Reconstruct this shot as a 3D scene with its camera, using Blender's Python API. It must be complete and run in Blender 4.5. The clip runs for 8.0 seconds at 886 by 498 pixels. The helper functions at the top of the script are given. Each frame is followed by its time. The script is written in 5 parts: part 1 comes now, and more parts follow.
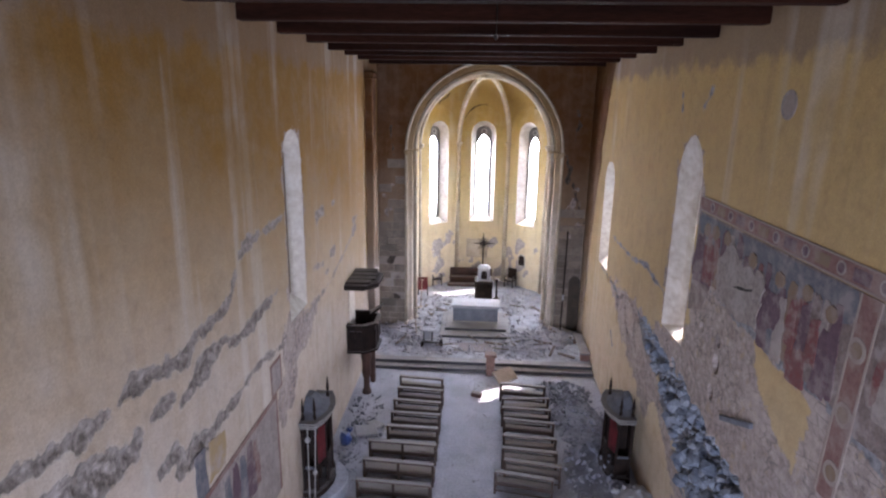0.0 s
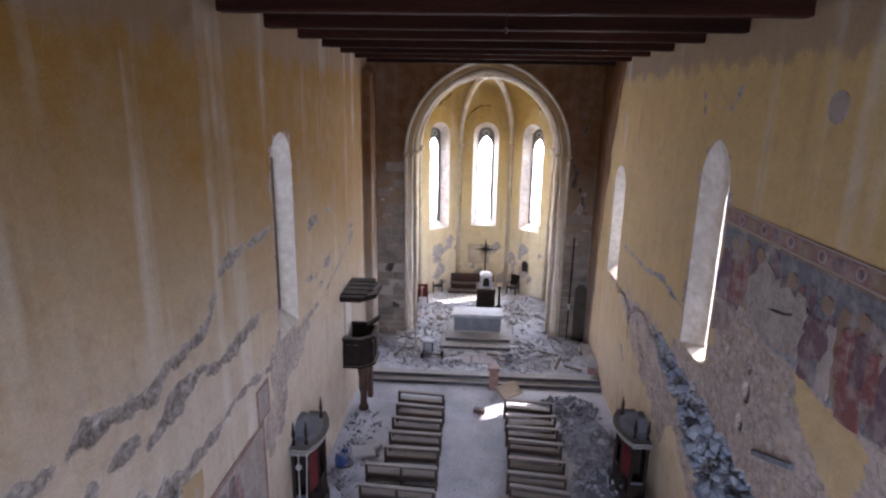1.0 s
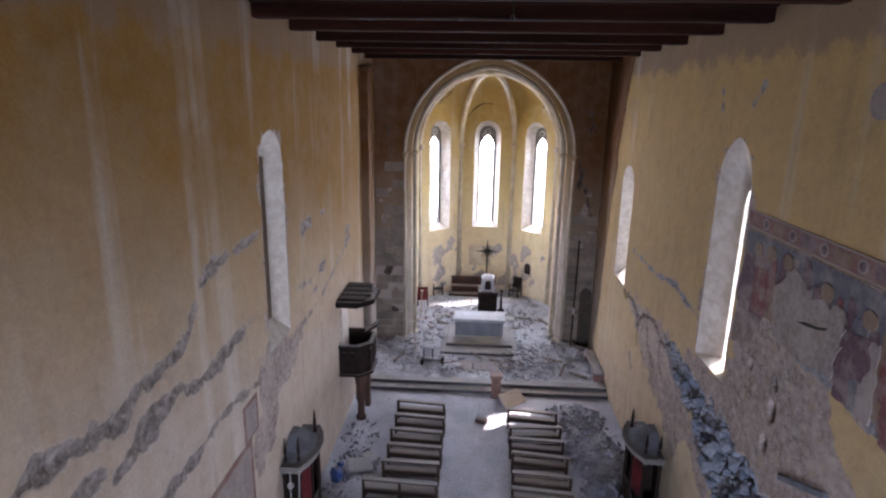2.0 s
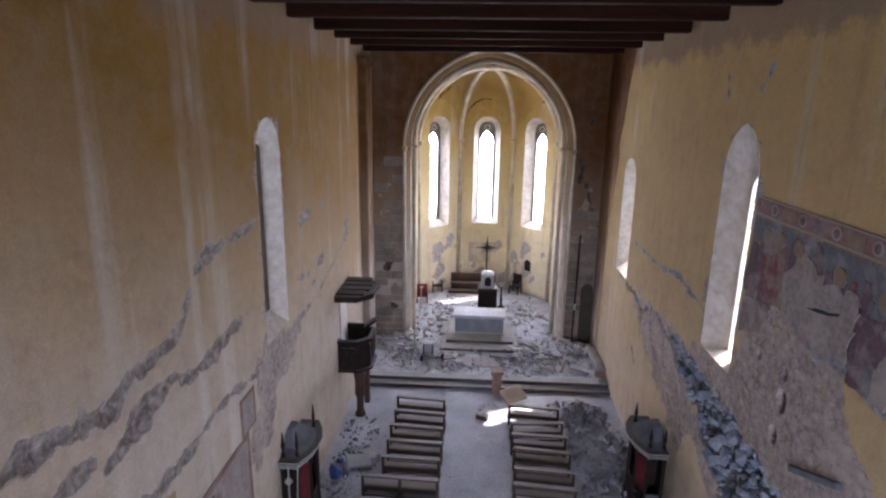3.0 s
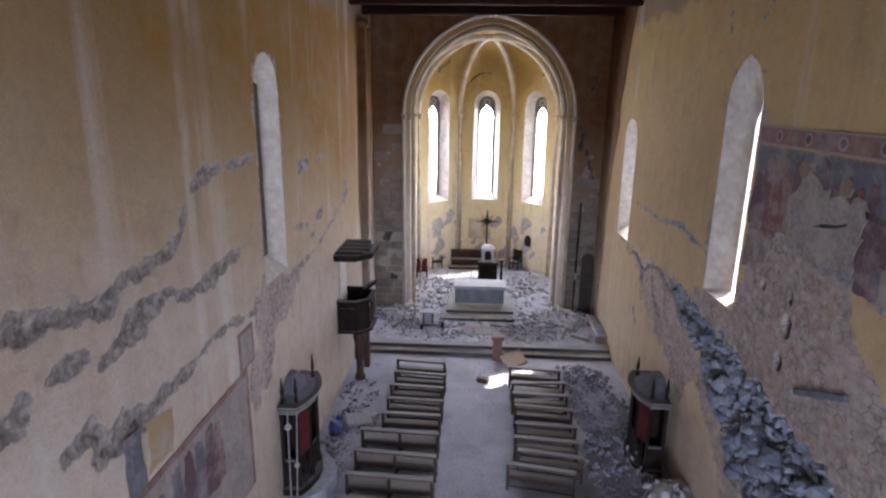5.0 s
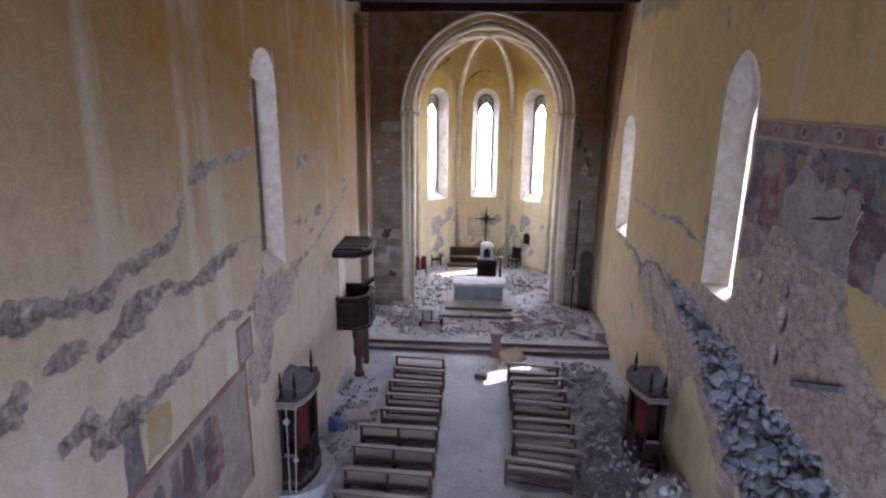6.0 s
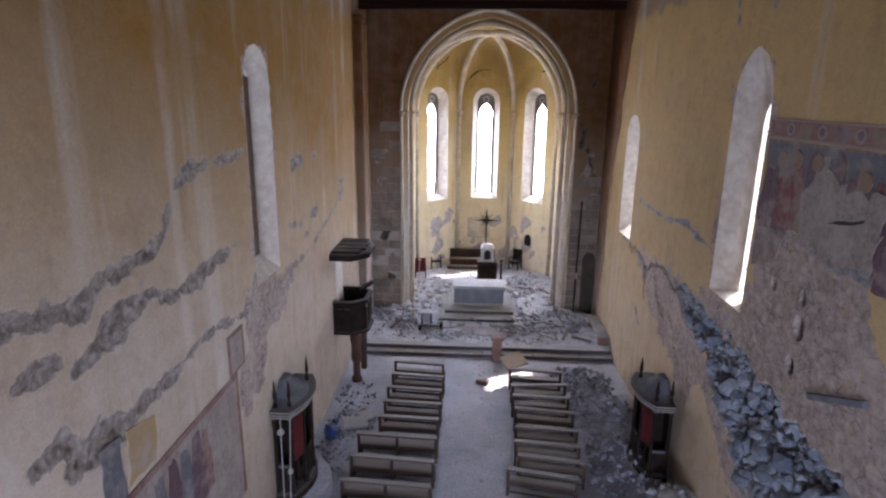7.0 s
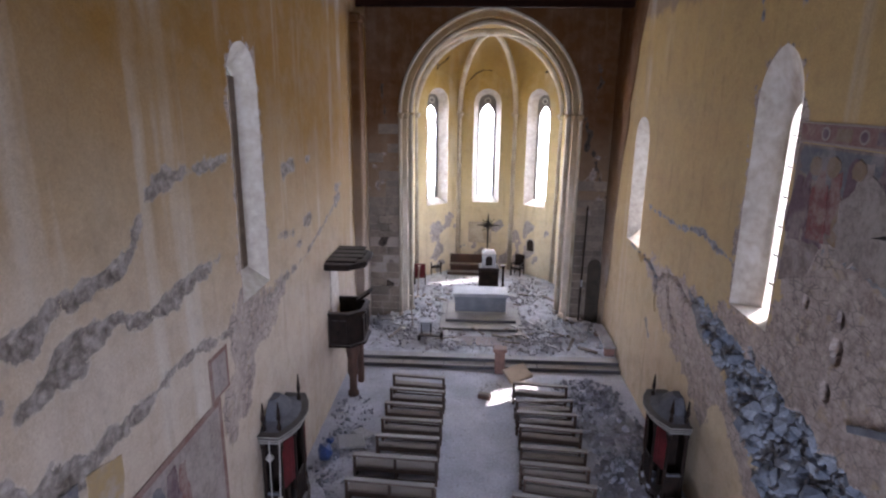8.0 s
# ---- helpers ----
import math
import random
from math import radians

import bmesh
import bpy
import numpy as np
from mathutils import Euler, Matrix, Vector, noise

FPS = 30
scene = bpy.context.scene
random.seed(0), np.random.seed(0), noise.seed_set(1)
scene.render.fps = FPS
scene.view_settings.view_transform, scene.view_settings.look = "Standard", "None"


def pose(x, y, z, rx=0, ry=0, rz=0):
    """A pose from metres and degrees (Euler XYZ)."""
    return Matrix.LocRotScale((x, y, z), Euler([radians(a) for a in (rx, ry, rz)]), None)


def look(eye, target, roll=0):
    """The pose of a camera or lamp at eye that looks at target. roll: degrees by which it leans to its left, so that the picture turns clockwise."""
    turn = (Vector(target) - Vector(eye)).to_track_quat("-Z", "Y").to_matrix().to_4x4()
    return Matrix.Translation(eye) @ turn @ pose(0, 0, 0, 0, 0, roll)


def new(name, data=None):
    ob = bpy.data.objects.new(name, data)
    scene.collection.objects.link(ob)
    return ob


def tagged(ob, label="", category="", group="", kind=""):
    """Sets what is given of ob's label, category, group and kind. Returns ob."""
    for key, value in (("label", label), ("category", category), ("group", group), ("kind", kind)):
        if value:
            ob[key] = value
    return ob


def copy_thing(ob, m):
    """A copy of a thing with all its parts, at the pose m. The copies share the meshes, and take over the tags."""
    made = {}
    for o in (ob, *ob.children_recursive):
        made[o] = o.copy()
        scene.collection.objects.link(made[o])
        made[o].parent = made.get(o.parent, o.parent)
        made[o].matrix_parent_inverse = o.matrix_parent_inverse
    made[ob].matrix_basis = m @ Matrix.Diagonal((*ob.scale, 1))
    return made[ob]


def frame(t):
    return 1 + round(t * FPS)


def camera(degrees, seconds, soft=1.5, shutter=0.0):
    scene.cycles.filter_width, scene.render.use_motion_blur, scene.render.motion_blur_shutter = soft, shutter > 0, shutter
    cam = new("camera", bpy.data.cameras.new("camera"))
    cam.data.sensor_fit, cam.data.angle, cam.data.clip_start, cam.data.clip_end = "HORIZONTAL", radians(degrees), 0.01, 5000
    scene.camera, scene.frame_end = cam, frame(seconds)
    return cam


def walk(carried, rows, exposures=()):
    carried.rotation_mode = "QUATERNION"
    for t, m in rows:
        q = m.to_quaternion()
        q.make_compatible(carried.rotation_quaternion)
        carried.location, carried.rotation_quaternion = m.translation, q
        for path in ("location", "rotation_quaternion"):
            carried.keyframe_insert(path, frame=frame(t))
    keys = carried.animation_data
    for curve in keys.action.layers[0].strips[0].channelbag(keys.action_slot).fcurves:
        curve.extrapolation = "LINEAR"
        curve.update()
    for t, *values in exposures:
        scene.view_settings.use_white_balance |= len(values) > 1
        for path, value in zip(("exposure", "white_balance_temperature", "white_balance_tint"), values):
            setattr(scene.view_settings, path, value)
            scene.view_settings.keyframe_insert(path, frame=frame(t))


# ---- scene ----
cam = camera(75.0, 8.0, soft=2.3)
PATH = [
    (0, (0.069, -0.193, 12.215), (-0.038, 1.739, 11.709), 0.9),
    (0.5, (0.005, 0.371, 12.219), (-0.101, 2.303, 11.713), 0.9),
    (1, (-0.069, 1.069, 12.223), (-0.175, 3.002, 11.718), 1.0),
    (1.5, (-0.122, 1.641, 12.195), (-0.228, 3.573, 11.692), 1.0),
    (1.7, (-0.117, 1.804, 12.188), (-0.225, 3.735, 11.681), 1.0),
    (3, (-0.192, 2.173, 11.81), (-0.294, 4.106, 11.307), 0.9),
    (3.5, (-0.191, 2.134, 11.66), (-0.292, 4.067, 11.157), 0.9),
    (4, (-0.191, 2.077, 11.169), (-0.292, 4.01, 10.665), 0.8),
    (4.5, (-0.189, 2.025, 10.669), (-0.29, 3.957, 10.163), 0.8),
    (6, (-0.124, 1.914, 10.329), (-0.224, 3.846, 9.82), 0.7),
    (6.5, (-0.12, 2.081, 10.311), (-0.22, 4.013, 9.802), 0.7),
    (7, (-0.153, 2.416, 10.301), (-0.252, 4.348, 9.792), 0.7),
    (7.5, (-0.185, 2.825, 10.3), (-0.284, 4.757, 9.793), 0.7),
    (8, (-0.234, 3.387, 10.302), (-0.332, 5.319, 9.797), 0.7),
]
EXPOSURES = [(0.0, 1.83, 6600, 25), (0.5, 1.76, 6600, 25), (1.0, 1.66, 6600, 25), (1.7, 1.55, 6600, 25), (4.0, 1.56, 6600, 25), (8.0, 1.53, 6600, 25)]
walk(cam, [(t, look(eye, target, roll)) for t, eye, target, roll in PATH], EXPOSURES)

# ---------- plan, in metres ----------
XL, XR = -4.91, 5.69          # nave walls
YB, YA = -4.0, 28.9           # west wall, chancel arch wall
ZT = 14.2                     # top of the walls
CH = 0.30                     # chancel floor
C = 0.5                       # axis of the apse
RNG = random.Random(7)

# ---------- world, sun, light ----------
SUN_WAY = Vector((-1.0, -0.44, -1.55)).normalized()
world = bpy.data.worlds.new("world")
scene.world = world
world.use_nodes = True
wn = world.node_tree.nodes
sky = wn.new("ShaderNodeTexSky")
sky.sky_type = "NISHITA"
sky.sun_disc = False
sky.sun_elevation = math.asin(-SUN_WAY.z)
sky.sun_rotation = math.atan2(-SUN_WAY.x, -SUN_WAY.y)
wn["Background"].inputs[1].default_value = 0.12
world.node_tree.links.new(sky.outputs[0], wn["Background"].inputs[0])
sun = new("sun", bpy.data.lights.new("sun", "SUN"))
sun.data.energy, sun.data.angle, sun.data.color = 5.0, radians(0.6), (1.0, 0.93, 0.82)
sun.matrix_world = look((30, 40, 60), Vector((30, 40, 60)) + SUN_WAY)


def daylight(at, way, sx, sy, watts, colour=(0.73, 0.85, 1.0)):
    """An area lamp outside a window's opening, for the sky; also the fill at the added west openings."""
    lamp = new("window_daylight", bpy.data.lights.new("window_daylight", "AREA"))
    lamp.data.shape, lamp.data.size, lamp.data.size_y = "RECTANGLE", sx, sy
    lamp.data.energy, lamp.data.color, lamp.data.spread = watts, colour, radians(140)
    lamp.matrix_world = look(at, Vector(at) + Vector(way))
    return lamp


# ---------- materials ----------
def tree(name):
    m = bpy.data.materials.new(name)
    m.use_nodes = True
    return m, m.node_tree.nodes, m.node_tree.links, m.node_tree.nodes["Principled BSDF"]


def tex_noise(n, l, scale, detail=6.0, rough=0.6, stretch=(1, 1, 1)):
    g = n.new("ShaderNodeNewGeometry")
    mp = n.new("ShaderNodeMapping")
    mp.inputs["Scale"].default_value = stretch
    l.new(g.outputs["Position"], mp.inputs[0])
    t = n.new("ShaderNodeTexNoise")
    t.inputs["Scale"].default_value, t.inputs["Detail"].default_value, t.inputs["Roughness"].default_value = scale, detail, rough
    l.new(mp.outputs[0], t.inputs["Vector"])
    return t.outputs["Fac"]


def ramp(n, l, fac, stops):
    r = n.new("ShaderNodeValToRGB")
    e = r.color_ramp.elements
    while len(e) < len(stops):
        e.new(0.5)
    for i, (p, c) in enumerate(stops):
        e[i].position = p
        e[i].color = (*c, 1) if isinstance(c, tuple) else (c, c, c, 1)
    l.new(fac, r.inputs[0])
    return r.outputs[0]


def mix(n, l, fac, a, b, mode="MIX"):
    x = n.new("ShaderNodeMix")
    x.data_type, x.blend_type = "RGBA", mode
    for sock, v in ((0, fac), (6, a), (7, b)):
        if isinstance(v, (int, float)):
            x.inputs[sock].default_value = v
        elif isinstance(v, tuple):
            x.inputs[sock].default_value = (*v, 1)
        else:
            l.new(v, x.inputs[sock])
    return x.outputs[2]


def math_node(n, l, op, a, b=0.0):
    x = n.new("ShaderNodeMath")
    x.operation = op
    for i, v in enumerate((a, b)):
        if isinstance(v, (int, float)):
            x.inputs[i].default_value = v
        else:
            l.new(v, x.inputs[i])
    return x.outputs[0]


def add_bump(n, l, p, height, strength, dist=0.02):
    b = n.new("ShaderNodeBump")
    b.inputs["Strength"].default_value, b.inputs["Distance"].default_value = strength, dist
    l.new(height, b.inputs["Height"])
    l.new(b.outputs[0], p.inputs["Normal"])


def plain(name, c1, c2, scale=3.0, rough=0.85, metal=0.0, bump=0.3, fine=40.0, dust=0.0, stretch=(1, 1, 1), vary=0.0):
    """A worn surface: two colours at large scale, grain at small scale, dust lying on what faces up."""
    m, n, l, p = tree(name)
    big = tex_noise(n, l, scale, stretch=stretch)
    grain = tex_noise(n, l, fine, 4.0, stretch=stretch)
    col = mix(n, l, ramp(n, l, big, [(0.35, 0.0), (0.65, 1.0)]), c1, c2)
    col = mix(n, l, 0.55, col, ramp(n, l, grain, [(0.25, 0.25), (0.75, 0.8)]), "OVERLAY")
    if vary:
        o = n.new("ShaderNodeObjectInfo")
        col = mix(n, l, vary, col, ramp(n, l, o.outputs["Random"], [(0.0, (0.12, 0.13, 0.16)), (0.5, (0.45, 0.43, 0.42)), (1.0, (0.72, 0.66, 0.60))]), "OVERLAY")
    if dust:
        g = n.new("ShaderNodeNewGeometry")
        sep = n.new("ShaderNodeSeparateXYZ")
        l.new(g.outputs["Normal"], sep.inputs[0])
        up = math_node(n, l, "MULTIPLY", ramp(n, l, sep.outputs["Z"], [(0.55, 0.0), (0.9, 1.0)]), ramp(n, l, big, [(0.2, 0.5), (0.6, 1.0)]))
        col = mix(n, l, math_node(n, l, "MULTIPLY", up, dust), col, (0.42, 0.41, 0.41))
    l.new(col, p.inputs["Base Color"])
    p.inputs["Roughness"].default_value, p.inputs["Metallic"].default_value = rough, metal
    if bump:
        add_bump(n, l, p, grain, bump)
    return m


def plaster(name, low, mid, high, z0, z1, streak=0.5, axis_y=True, bare_a=(0.17, 0.15, 0.145), bare_b=(0.38, 0.345, 0.33), top=0.0, tilt=0.0):
    """Old limewash, ochre above and pale below, shade painted into some high colours, with lime runs, stains, and
    masonry where the skin has fallen (attribute bare).
    """
    m, n, l, p = tree(name)
    g = n.new("ShaderNodeNewGeometry")
    sep = n.new("ShaderNodeSeparateXYZ")
    l.new(g.outputs["Position"], sep.inputs[0])
    patch = tex_noise(n, l, 0.45, 8.0, 0.62)
    patch2 = tex_noise(n, l, 1.7, 8.0, 0.65)
    grain = tex_noise(n, l, 28.0, 5.0, 0.7)
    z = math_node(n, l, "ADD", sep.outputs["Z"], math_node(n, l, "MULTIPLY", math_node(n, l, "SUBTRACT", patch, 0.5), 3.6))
    # tilt lowers the high colour along y, painting the far end dimmer
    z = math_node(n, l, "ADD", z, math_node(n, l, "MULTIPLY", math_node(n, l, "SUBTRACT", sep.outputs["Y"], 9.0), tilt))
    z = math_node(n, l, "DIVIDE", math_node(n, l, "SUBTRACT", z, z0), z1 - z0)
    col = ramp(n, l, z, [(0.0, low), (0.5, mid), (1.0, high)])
    col = mix(n, l, ramp(n, l, patch2, [(0.45, 0.0), (0.75, 0.5)]), col, (mid[0] * 0.8, mid[1] * 0.78, mid[2] * 0.78))
    st = (0.25, 1.0, 0.045) if axis_y else (1.0, 0.25, 0.045)
    col = mix(n, l, ramp(n, l, tex_noise(n, l, 0.9, 10.0, 0.72), [(0.3, 0.0), (0.7, 0.5)]), col, mix(n, l, 1.0, col, (1.25, 1.2, 1.15), "MULTIPLY"))
    col = mix(n, l, ramp(n, l, tex_noise(n, l, 3.5, 10.0, 0.75), [(0.52, 0.0), (0.7, 0.45)]), col, mix(n, l, 1.0, col, (0.62, 0.60, 0.62), "MULTIPLY"))
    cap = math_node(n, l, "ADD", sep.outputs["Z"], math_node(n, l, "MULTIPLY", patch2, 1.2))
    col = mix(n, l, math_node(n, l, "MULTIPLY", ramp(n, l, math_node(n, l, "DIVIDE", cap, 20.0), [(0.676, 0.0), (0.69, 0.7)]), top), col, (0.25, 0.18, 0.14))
    run = tex_noise(n, l, 1.1, 3.0, 0.5, st)
    run2 = tex_noise(n, l, 0.5, 3.0, 0.5)
    run = math_node(n, l, "MULTIPLY", ramp(n, l, run, [(0.55, 0.0), (0.69, 1.0)]), ramp(n, l, run2, [(0.4, 0.15), (0.6, 1.0)]))
    col = mix(n, l, math_node(n, l, "MULTIPLY", run, streak), col, (0.66, 0.62, 0.58))
    dark = tex_noise(n, l, 2.6, 4.0, 0.6, (st[0], st[1], 0.12))
    col = mix(n, l, ramp(n, l, dark, [(0.58, 0.0), (0.75, 0.35)]), col, (0.24, 0.17, 0.10))
    col = mix(n, l, 0.35, col, ramp(n, l, grain, [(0.3, 0.3), (0.7, 0.75)]), "OVERLAY")
    at = n.new("ShaderNodeAttribute")
    at.attribute_name = "bare"
    edge = tex_noise(n, l, 5.5, 9.0, 0.72)
    d = math_node(n, l, "ADD", math_node(n, l, "SUBTRACT", at.outputs["Fac"], 1.0), math_node(n, l, "MULTIPLY", math_node(n, l, "SUBTRACT", edge, 0.5), 0.34))
    mask = ramp(n, l, math_node(n, l, "ADD", d, 0.5), [(0.495, 0.0), (0.51, 1.0)])
    rim = ramp(n, l, math_node(n, l, "ADD", d, 0.5), [(0.46, 0.0), (0.49, 0.25)])
    col = mix(n, l, rim, col, tuple(min(q, 1.15 * c) for q, c in zip((0.48, 0.45, 0.42), bare_b)))
    vor = n.new("ShaderNodeTexVoronoi")
    vor.inputs["Scale"].default_value = 7.0
    l.new(g.outputs["Position"], vor.inputs["Vector"])
    bare = mix(n, l, ramp(n, l, edge, [(0.40, 0.0), (0.60, 1.0)]), bare_a, bare_b)
    bare = mix(n, l, 0.35, bare, ramp(n, l, vor.outputs["Distance"], [(0.0, 0.65), (0.6, 0.2)]), "OVERLAY")
    wa = n.new("ShaderNodeAttribute")
    wa.attribute_name = "worn"
    wd = math_node(n, l, "ADD", math_node(n, l, "SUBTRACT", wa.outputs["Fac"], 2.0), math_node(n, l, "MULTIPLY", math_node(n, l, "SUBTRACT", patch2, 0.5), 1.7))
    worn = mix(n, l, ramp(n, l, edge, [(0.36, 0.0), (0.64, 1.0)]), (0.23, 0.18, 0.165), (0.49, 0.405, 0.365))
    worn = mix(n, l, ramp(n, l, patch, [(0.44, 0.0), (0.58, 0.6)]), worn, (0.52, 0.43, 0.39))
    worn = mix(n, l, ramp(n, l, tex_noise(n, l, 2.8, 6.0, 0.7), [(0.56, 0.0), (0.66, 0.55)]), worn, (0.40, 0.29, 0.17))
    worn = mix(n, l, ramp(n, l, tex_noise(n, l, 4.2, 8.0, 0.75), [(0.58, 0.0), (0.64, 0.75)]), worn, (0.13, 0.11, 0.11))
    crs = n.new("ShaderNodeTexVoronoi")
    crs.feature, crs.inputs["Scale"].default_value = "DISTANCE_TO_EDGE", 3.2
    cm = n.new("ShaderNodeMapping")
    cm.inputs["Scale"].default_value = (1.0, 0.8, 2.0)
    l.new(g.outputs["Position"], cm.inputs[0])
    l.new(cm.outputs[0], crs.inputs["Vector"])
    joint = math_node(n, l, "MULTIPLY", ramp(n, l, crs.outputs["Distance"], [(0.0, 1.0), (0.07, 0.0)]), ramp(n, l, patch2, [(0.42, 0.1), (0.58, 0.85)]))
    worn = mix(n, l, joint, worn, (0.14, 0.12, 0.115))
    col = mix(n, l, ramp(n, l, math_node(n, l, "ADD", wd, 0.5), [(0.48, 0.0), (0.53, 1.0)]), col, worn)
    col = mix(n, l, mask, col, bare)
    l.new(col, p.inputs["Base Color"])
    p.inputs["Roughness"].default_value = 0.92
    h = math_node(n, l, "ADD", math_node(n, l, "MULTIPLY", grain, 0.4), math_node(n, l, "MULTIPLY", math_node(n, l, "MULTIPLY", edge, mask), 2.5))
    h = math_node(n, l, "ADD", h, math_node(n, l, "MULTIPLY", patch2, 0.9))
    add_bump(n, l, p, h, 0.5, 0.03)
    return m


# left: ochre high colour darkened further to paint in shade near the ceiling
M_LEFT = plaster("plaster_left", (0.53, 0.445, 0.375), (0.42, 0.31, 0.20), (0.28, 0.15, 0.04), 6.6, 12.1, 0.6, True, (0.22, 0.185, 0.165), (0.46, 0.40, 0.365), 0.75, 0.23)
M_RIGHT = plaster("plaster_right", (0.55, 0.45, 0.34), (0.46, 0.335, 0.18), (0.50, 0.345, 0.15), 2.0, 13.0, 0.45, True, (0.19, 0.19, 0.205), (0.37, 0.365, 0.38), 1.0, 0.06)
# arch wall: soot brown, with the upper shade painted into the high colour
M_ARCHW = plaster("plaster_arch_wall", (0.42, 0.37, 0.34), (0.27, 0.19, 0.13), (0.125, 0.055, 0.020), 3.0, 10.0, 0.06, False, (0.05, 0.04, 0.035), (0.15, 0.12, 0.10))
# apse: pale low colour raised to paint more light on the lower walls
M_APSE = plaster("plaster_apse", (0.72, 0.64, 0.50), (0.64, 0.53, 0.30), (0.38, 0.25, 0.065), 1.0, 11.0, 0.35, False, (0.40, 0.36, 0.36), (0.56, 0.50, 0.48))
M_REVEAL = plain("limewashed_reveal", (0.66, 0.60, 0.54), (0.53, 0.47, 0.41), 1.1, 0.9, bump=0.2, fine=5)
M_STONE = plain("pale_dressed_stone", (0.62, 0.58, 0.52), (0.46, 0.42, 0.38), 1.5, 0.85, bump=0.3, fine=30)
M_RIB = plain("limewashed_rib", (0.60, 0.54, 0.44), (0.44, 0.36, 0.26), 1.5, 0.85, bump=0.25)
M_FLOOR = plain("dusty_floor", (0.52, 0.535, 0.61), (0.36, 0.375, 0.44), 0.7, 0.95, bump=0.5, fine=14)
M_STEP = plain("grey_step_stone", (0.12, 0.115, 0.125), (0.07, 0.07, 0.078), 1.5, 0.85, dust=0.9)
M_RUBBLE = plain("rubble_stone", (0.50, 0.50, 0.53), (0.38, 0.385, 0.42), 2.0, 0.95, bump=0.6, fine=25, dust=0.5)
M_CHFLOOR = plain("debris_strewn_floor", (0.50, 0.51, 0.56), (0.30, 0.31, 0.36), 2.2, 0.95, bump=0.9, fine=9)
M_DEBRIS = plain("dark_grey_debris", (0.36, 0.37, 0.43), (0.23, 0.24, 0.29), 1.6, 0.95, bump=0.9, fine=12)
M_QUOIN = plain("weathered_pier_block", (0.31, 0.26, 0.215), (0.19, 0.155, 0.13), 1.2, 0.92, bump=0.5, fine=20, vary=0.25)
M_GREYST = plain("worn_grey_bench_stone", (0.36, 0.345, 0.345), (0.25, 0.235, 0.24), 2.0, 0.9, bump=0.4)
M_BLOCK = plain("wall_core_stone", (0.29, 0.325, 0.385), (0.165, 0.19, 0.24), 2.5, 0.95, bump=0.9, fine=18, vary=0.5)
M_CORE = plain("wall_core_mortar", (0.24, 0.24, 0.26), (0.15, 0.15, 0.17), 2.0, 0.95, bump=0.8, fine=12)
M_BEAM = plain("dark_roof_timber", (0.042, 0.014, 0.008), (0.016, 0.006, 0.004), 1.5, 0.95, bump=0.4, stretch=(0.1, 1, 1))
M_PEW = plain("dark_pew_wood", (0.075, 0.045, 0.032), (0.045, 0.028, 0.022), 2.0, 0.6, bump=0.25, stretch=(0.15, 1, 1), dust=0.6)
M_PEWTOP = plain("dusty_pew_wood", (0.17, 0.12, 0.10), (0.11, 0.08, 0.068), 2.0, 0.75, bump=0.25, stretch=(0.15, 1, 1), dust=0.65)
M_DARKW = plain("dark_carved_wood", (0.030, 0.019, 0.015), (0.016, 0.011, 0.010), 3.0, 0.65, bump=0.3, dust=0.35)
M_PEWRAIL = plain("dust_covered_rail_wood", (0.17, 0.125, 0.105), (0.10, 0.075, 0.065), 2.0, 0.8, bump=0.25, stretch=(0.15, 1, 1), dust=0.95)
M_BROWNW = plain("reddish_brown_wood", (0.09, 0.04, 0.026), (0.05, 0.024, 0.017), 2.0, 0.6, bump=0.3, dust=0.4)
M_WHITE = plain("white_linen", (0.50, 0.51, 0.54), (0.38, 0.39, 0.42), 2.0, 0.9, bump=0.2)
M_GREYP = plain("grey_altar_marble", (0.26, 0.28, 0.32), (0.19, 0.205, 0.24), 2.0, 0.6, bump=0.1)
M_RED = plain("red_cloth", (0.13, 0.009, 0.012), (0.07, 0.006, 0.008), 3.0, 0.9, bump=0.2)
M_BLUE = plain("blue_plastic", (0.03, 0.07, 0.22), (0.02, 0.05, 0.16), 3.0, 0.5, bump=0.05, dust=0.4)
M_SLATE = plain("dusty_slate_grey", (0.15, 0.155, 0.18), (0.10, 0.105, 0.125), 3.0, 0.9, bump=0.2)
M_RODW = plain("grey_painted_rod", (0.40, 0.38, 0.36), (0.30, 0.28, 0.27), 3.0, 0.7, bump=0.1)
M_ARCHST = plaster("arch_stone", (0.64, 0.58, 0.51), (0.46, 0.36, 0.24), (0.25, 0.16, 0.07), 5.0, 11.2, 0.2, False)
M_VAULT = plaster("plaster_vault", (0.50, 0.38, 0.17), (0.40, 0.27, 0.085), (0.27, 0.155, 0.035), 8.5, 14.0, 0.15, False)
# near-black colour that stands for the shade inside cracks
M_CRACK = plain("painted_crack_shade", (0.03, 0.022, 0.016), (0.015, 0.012, 0.010), 3.0, 0.95, bump=0.2)
M_BOARD = plain("old_splintered_wood", (0.16, 0.11, 0.075), (0.09, 0.06, 0.042), 3.0, 0.85, bump=0.3, dust=0.3)
M_OLIVE = plain("olive_brown_paint", (0.085, 0.065, 0.045), (0.05, 0.04, 0.03), 2.0, 0.7, bump=0.2)
# window stone coloured dark to stand for its backlit silhouette
M_TRACERY = plain("silhouette_window_stone", (0.22, 0.20, 0.18), (0.14, 0.13, 0.12), 3.0, 0.9, bump=0.4)
M_IRON = plain("black_iron", (0.02, 0.018, 0.016), (0.035, 0.03, 0.025), 4.0, 0.5, metal=0.7, bump=0.1)
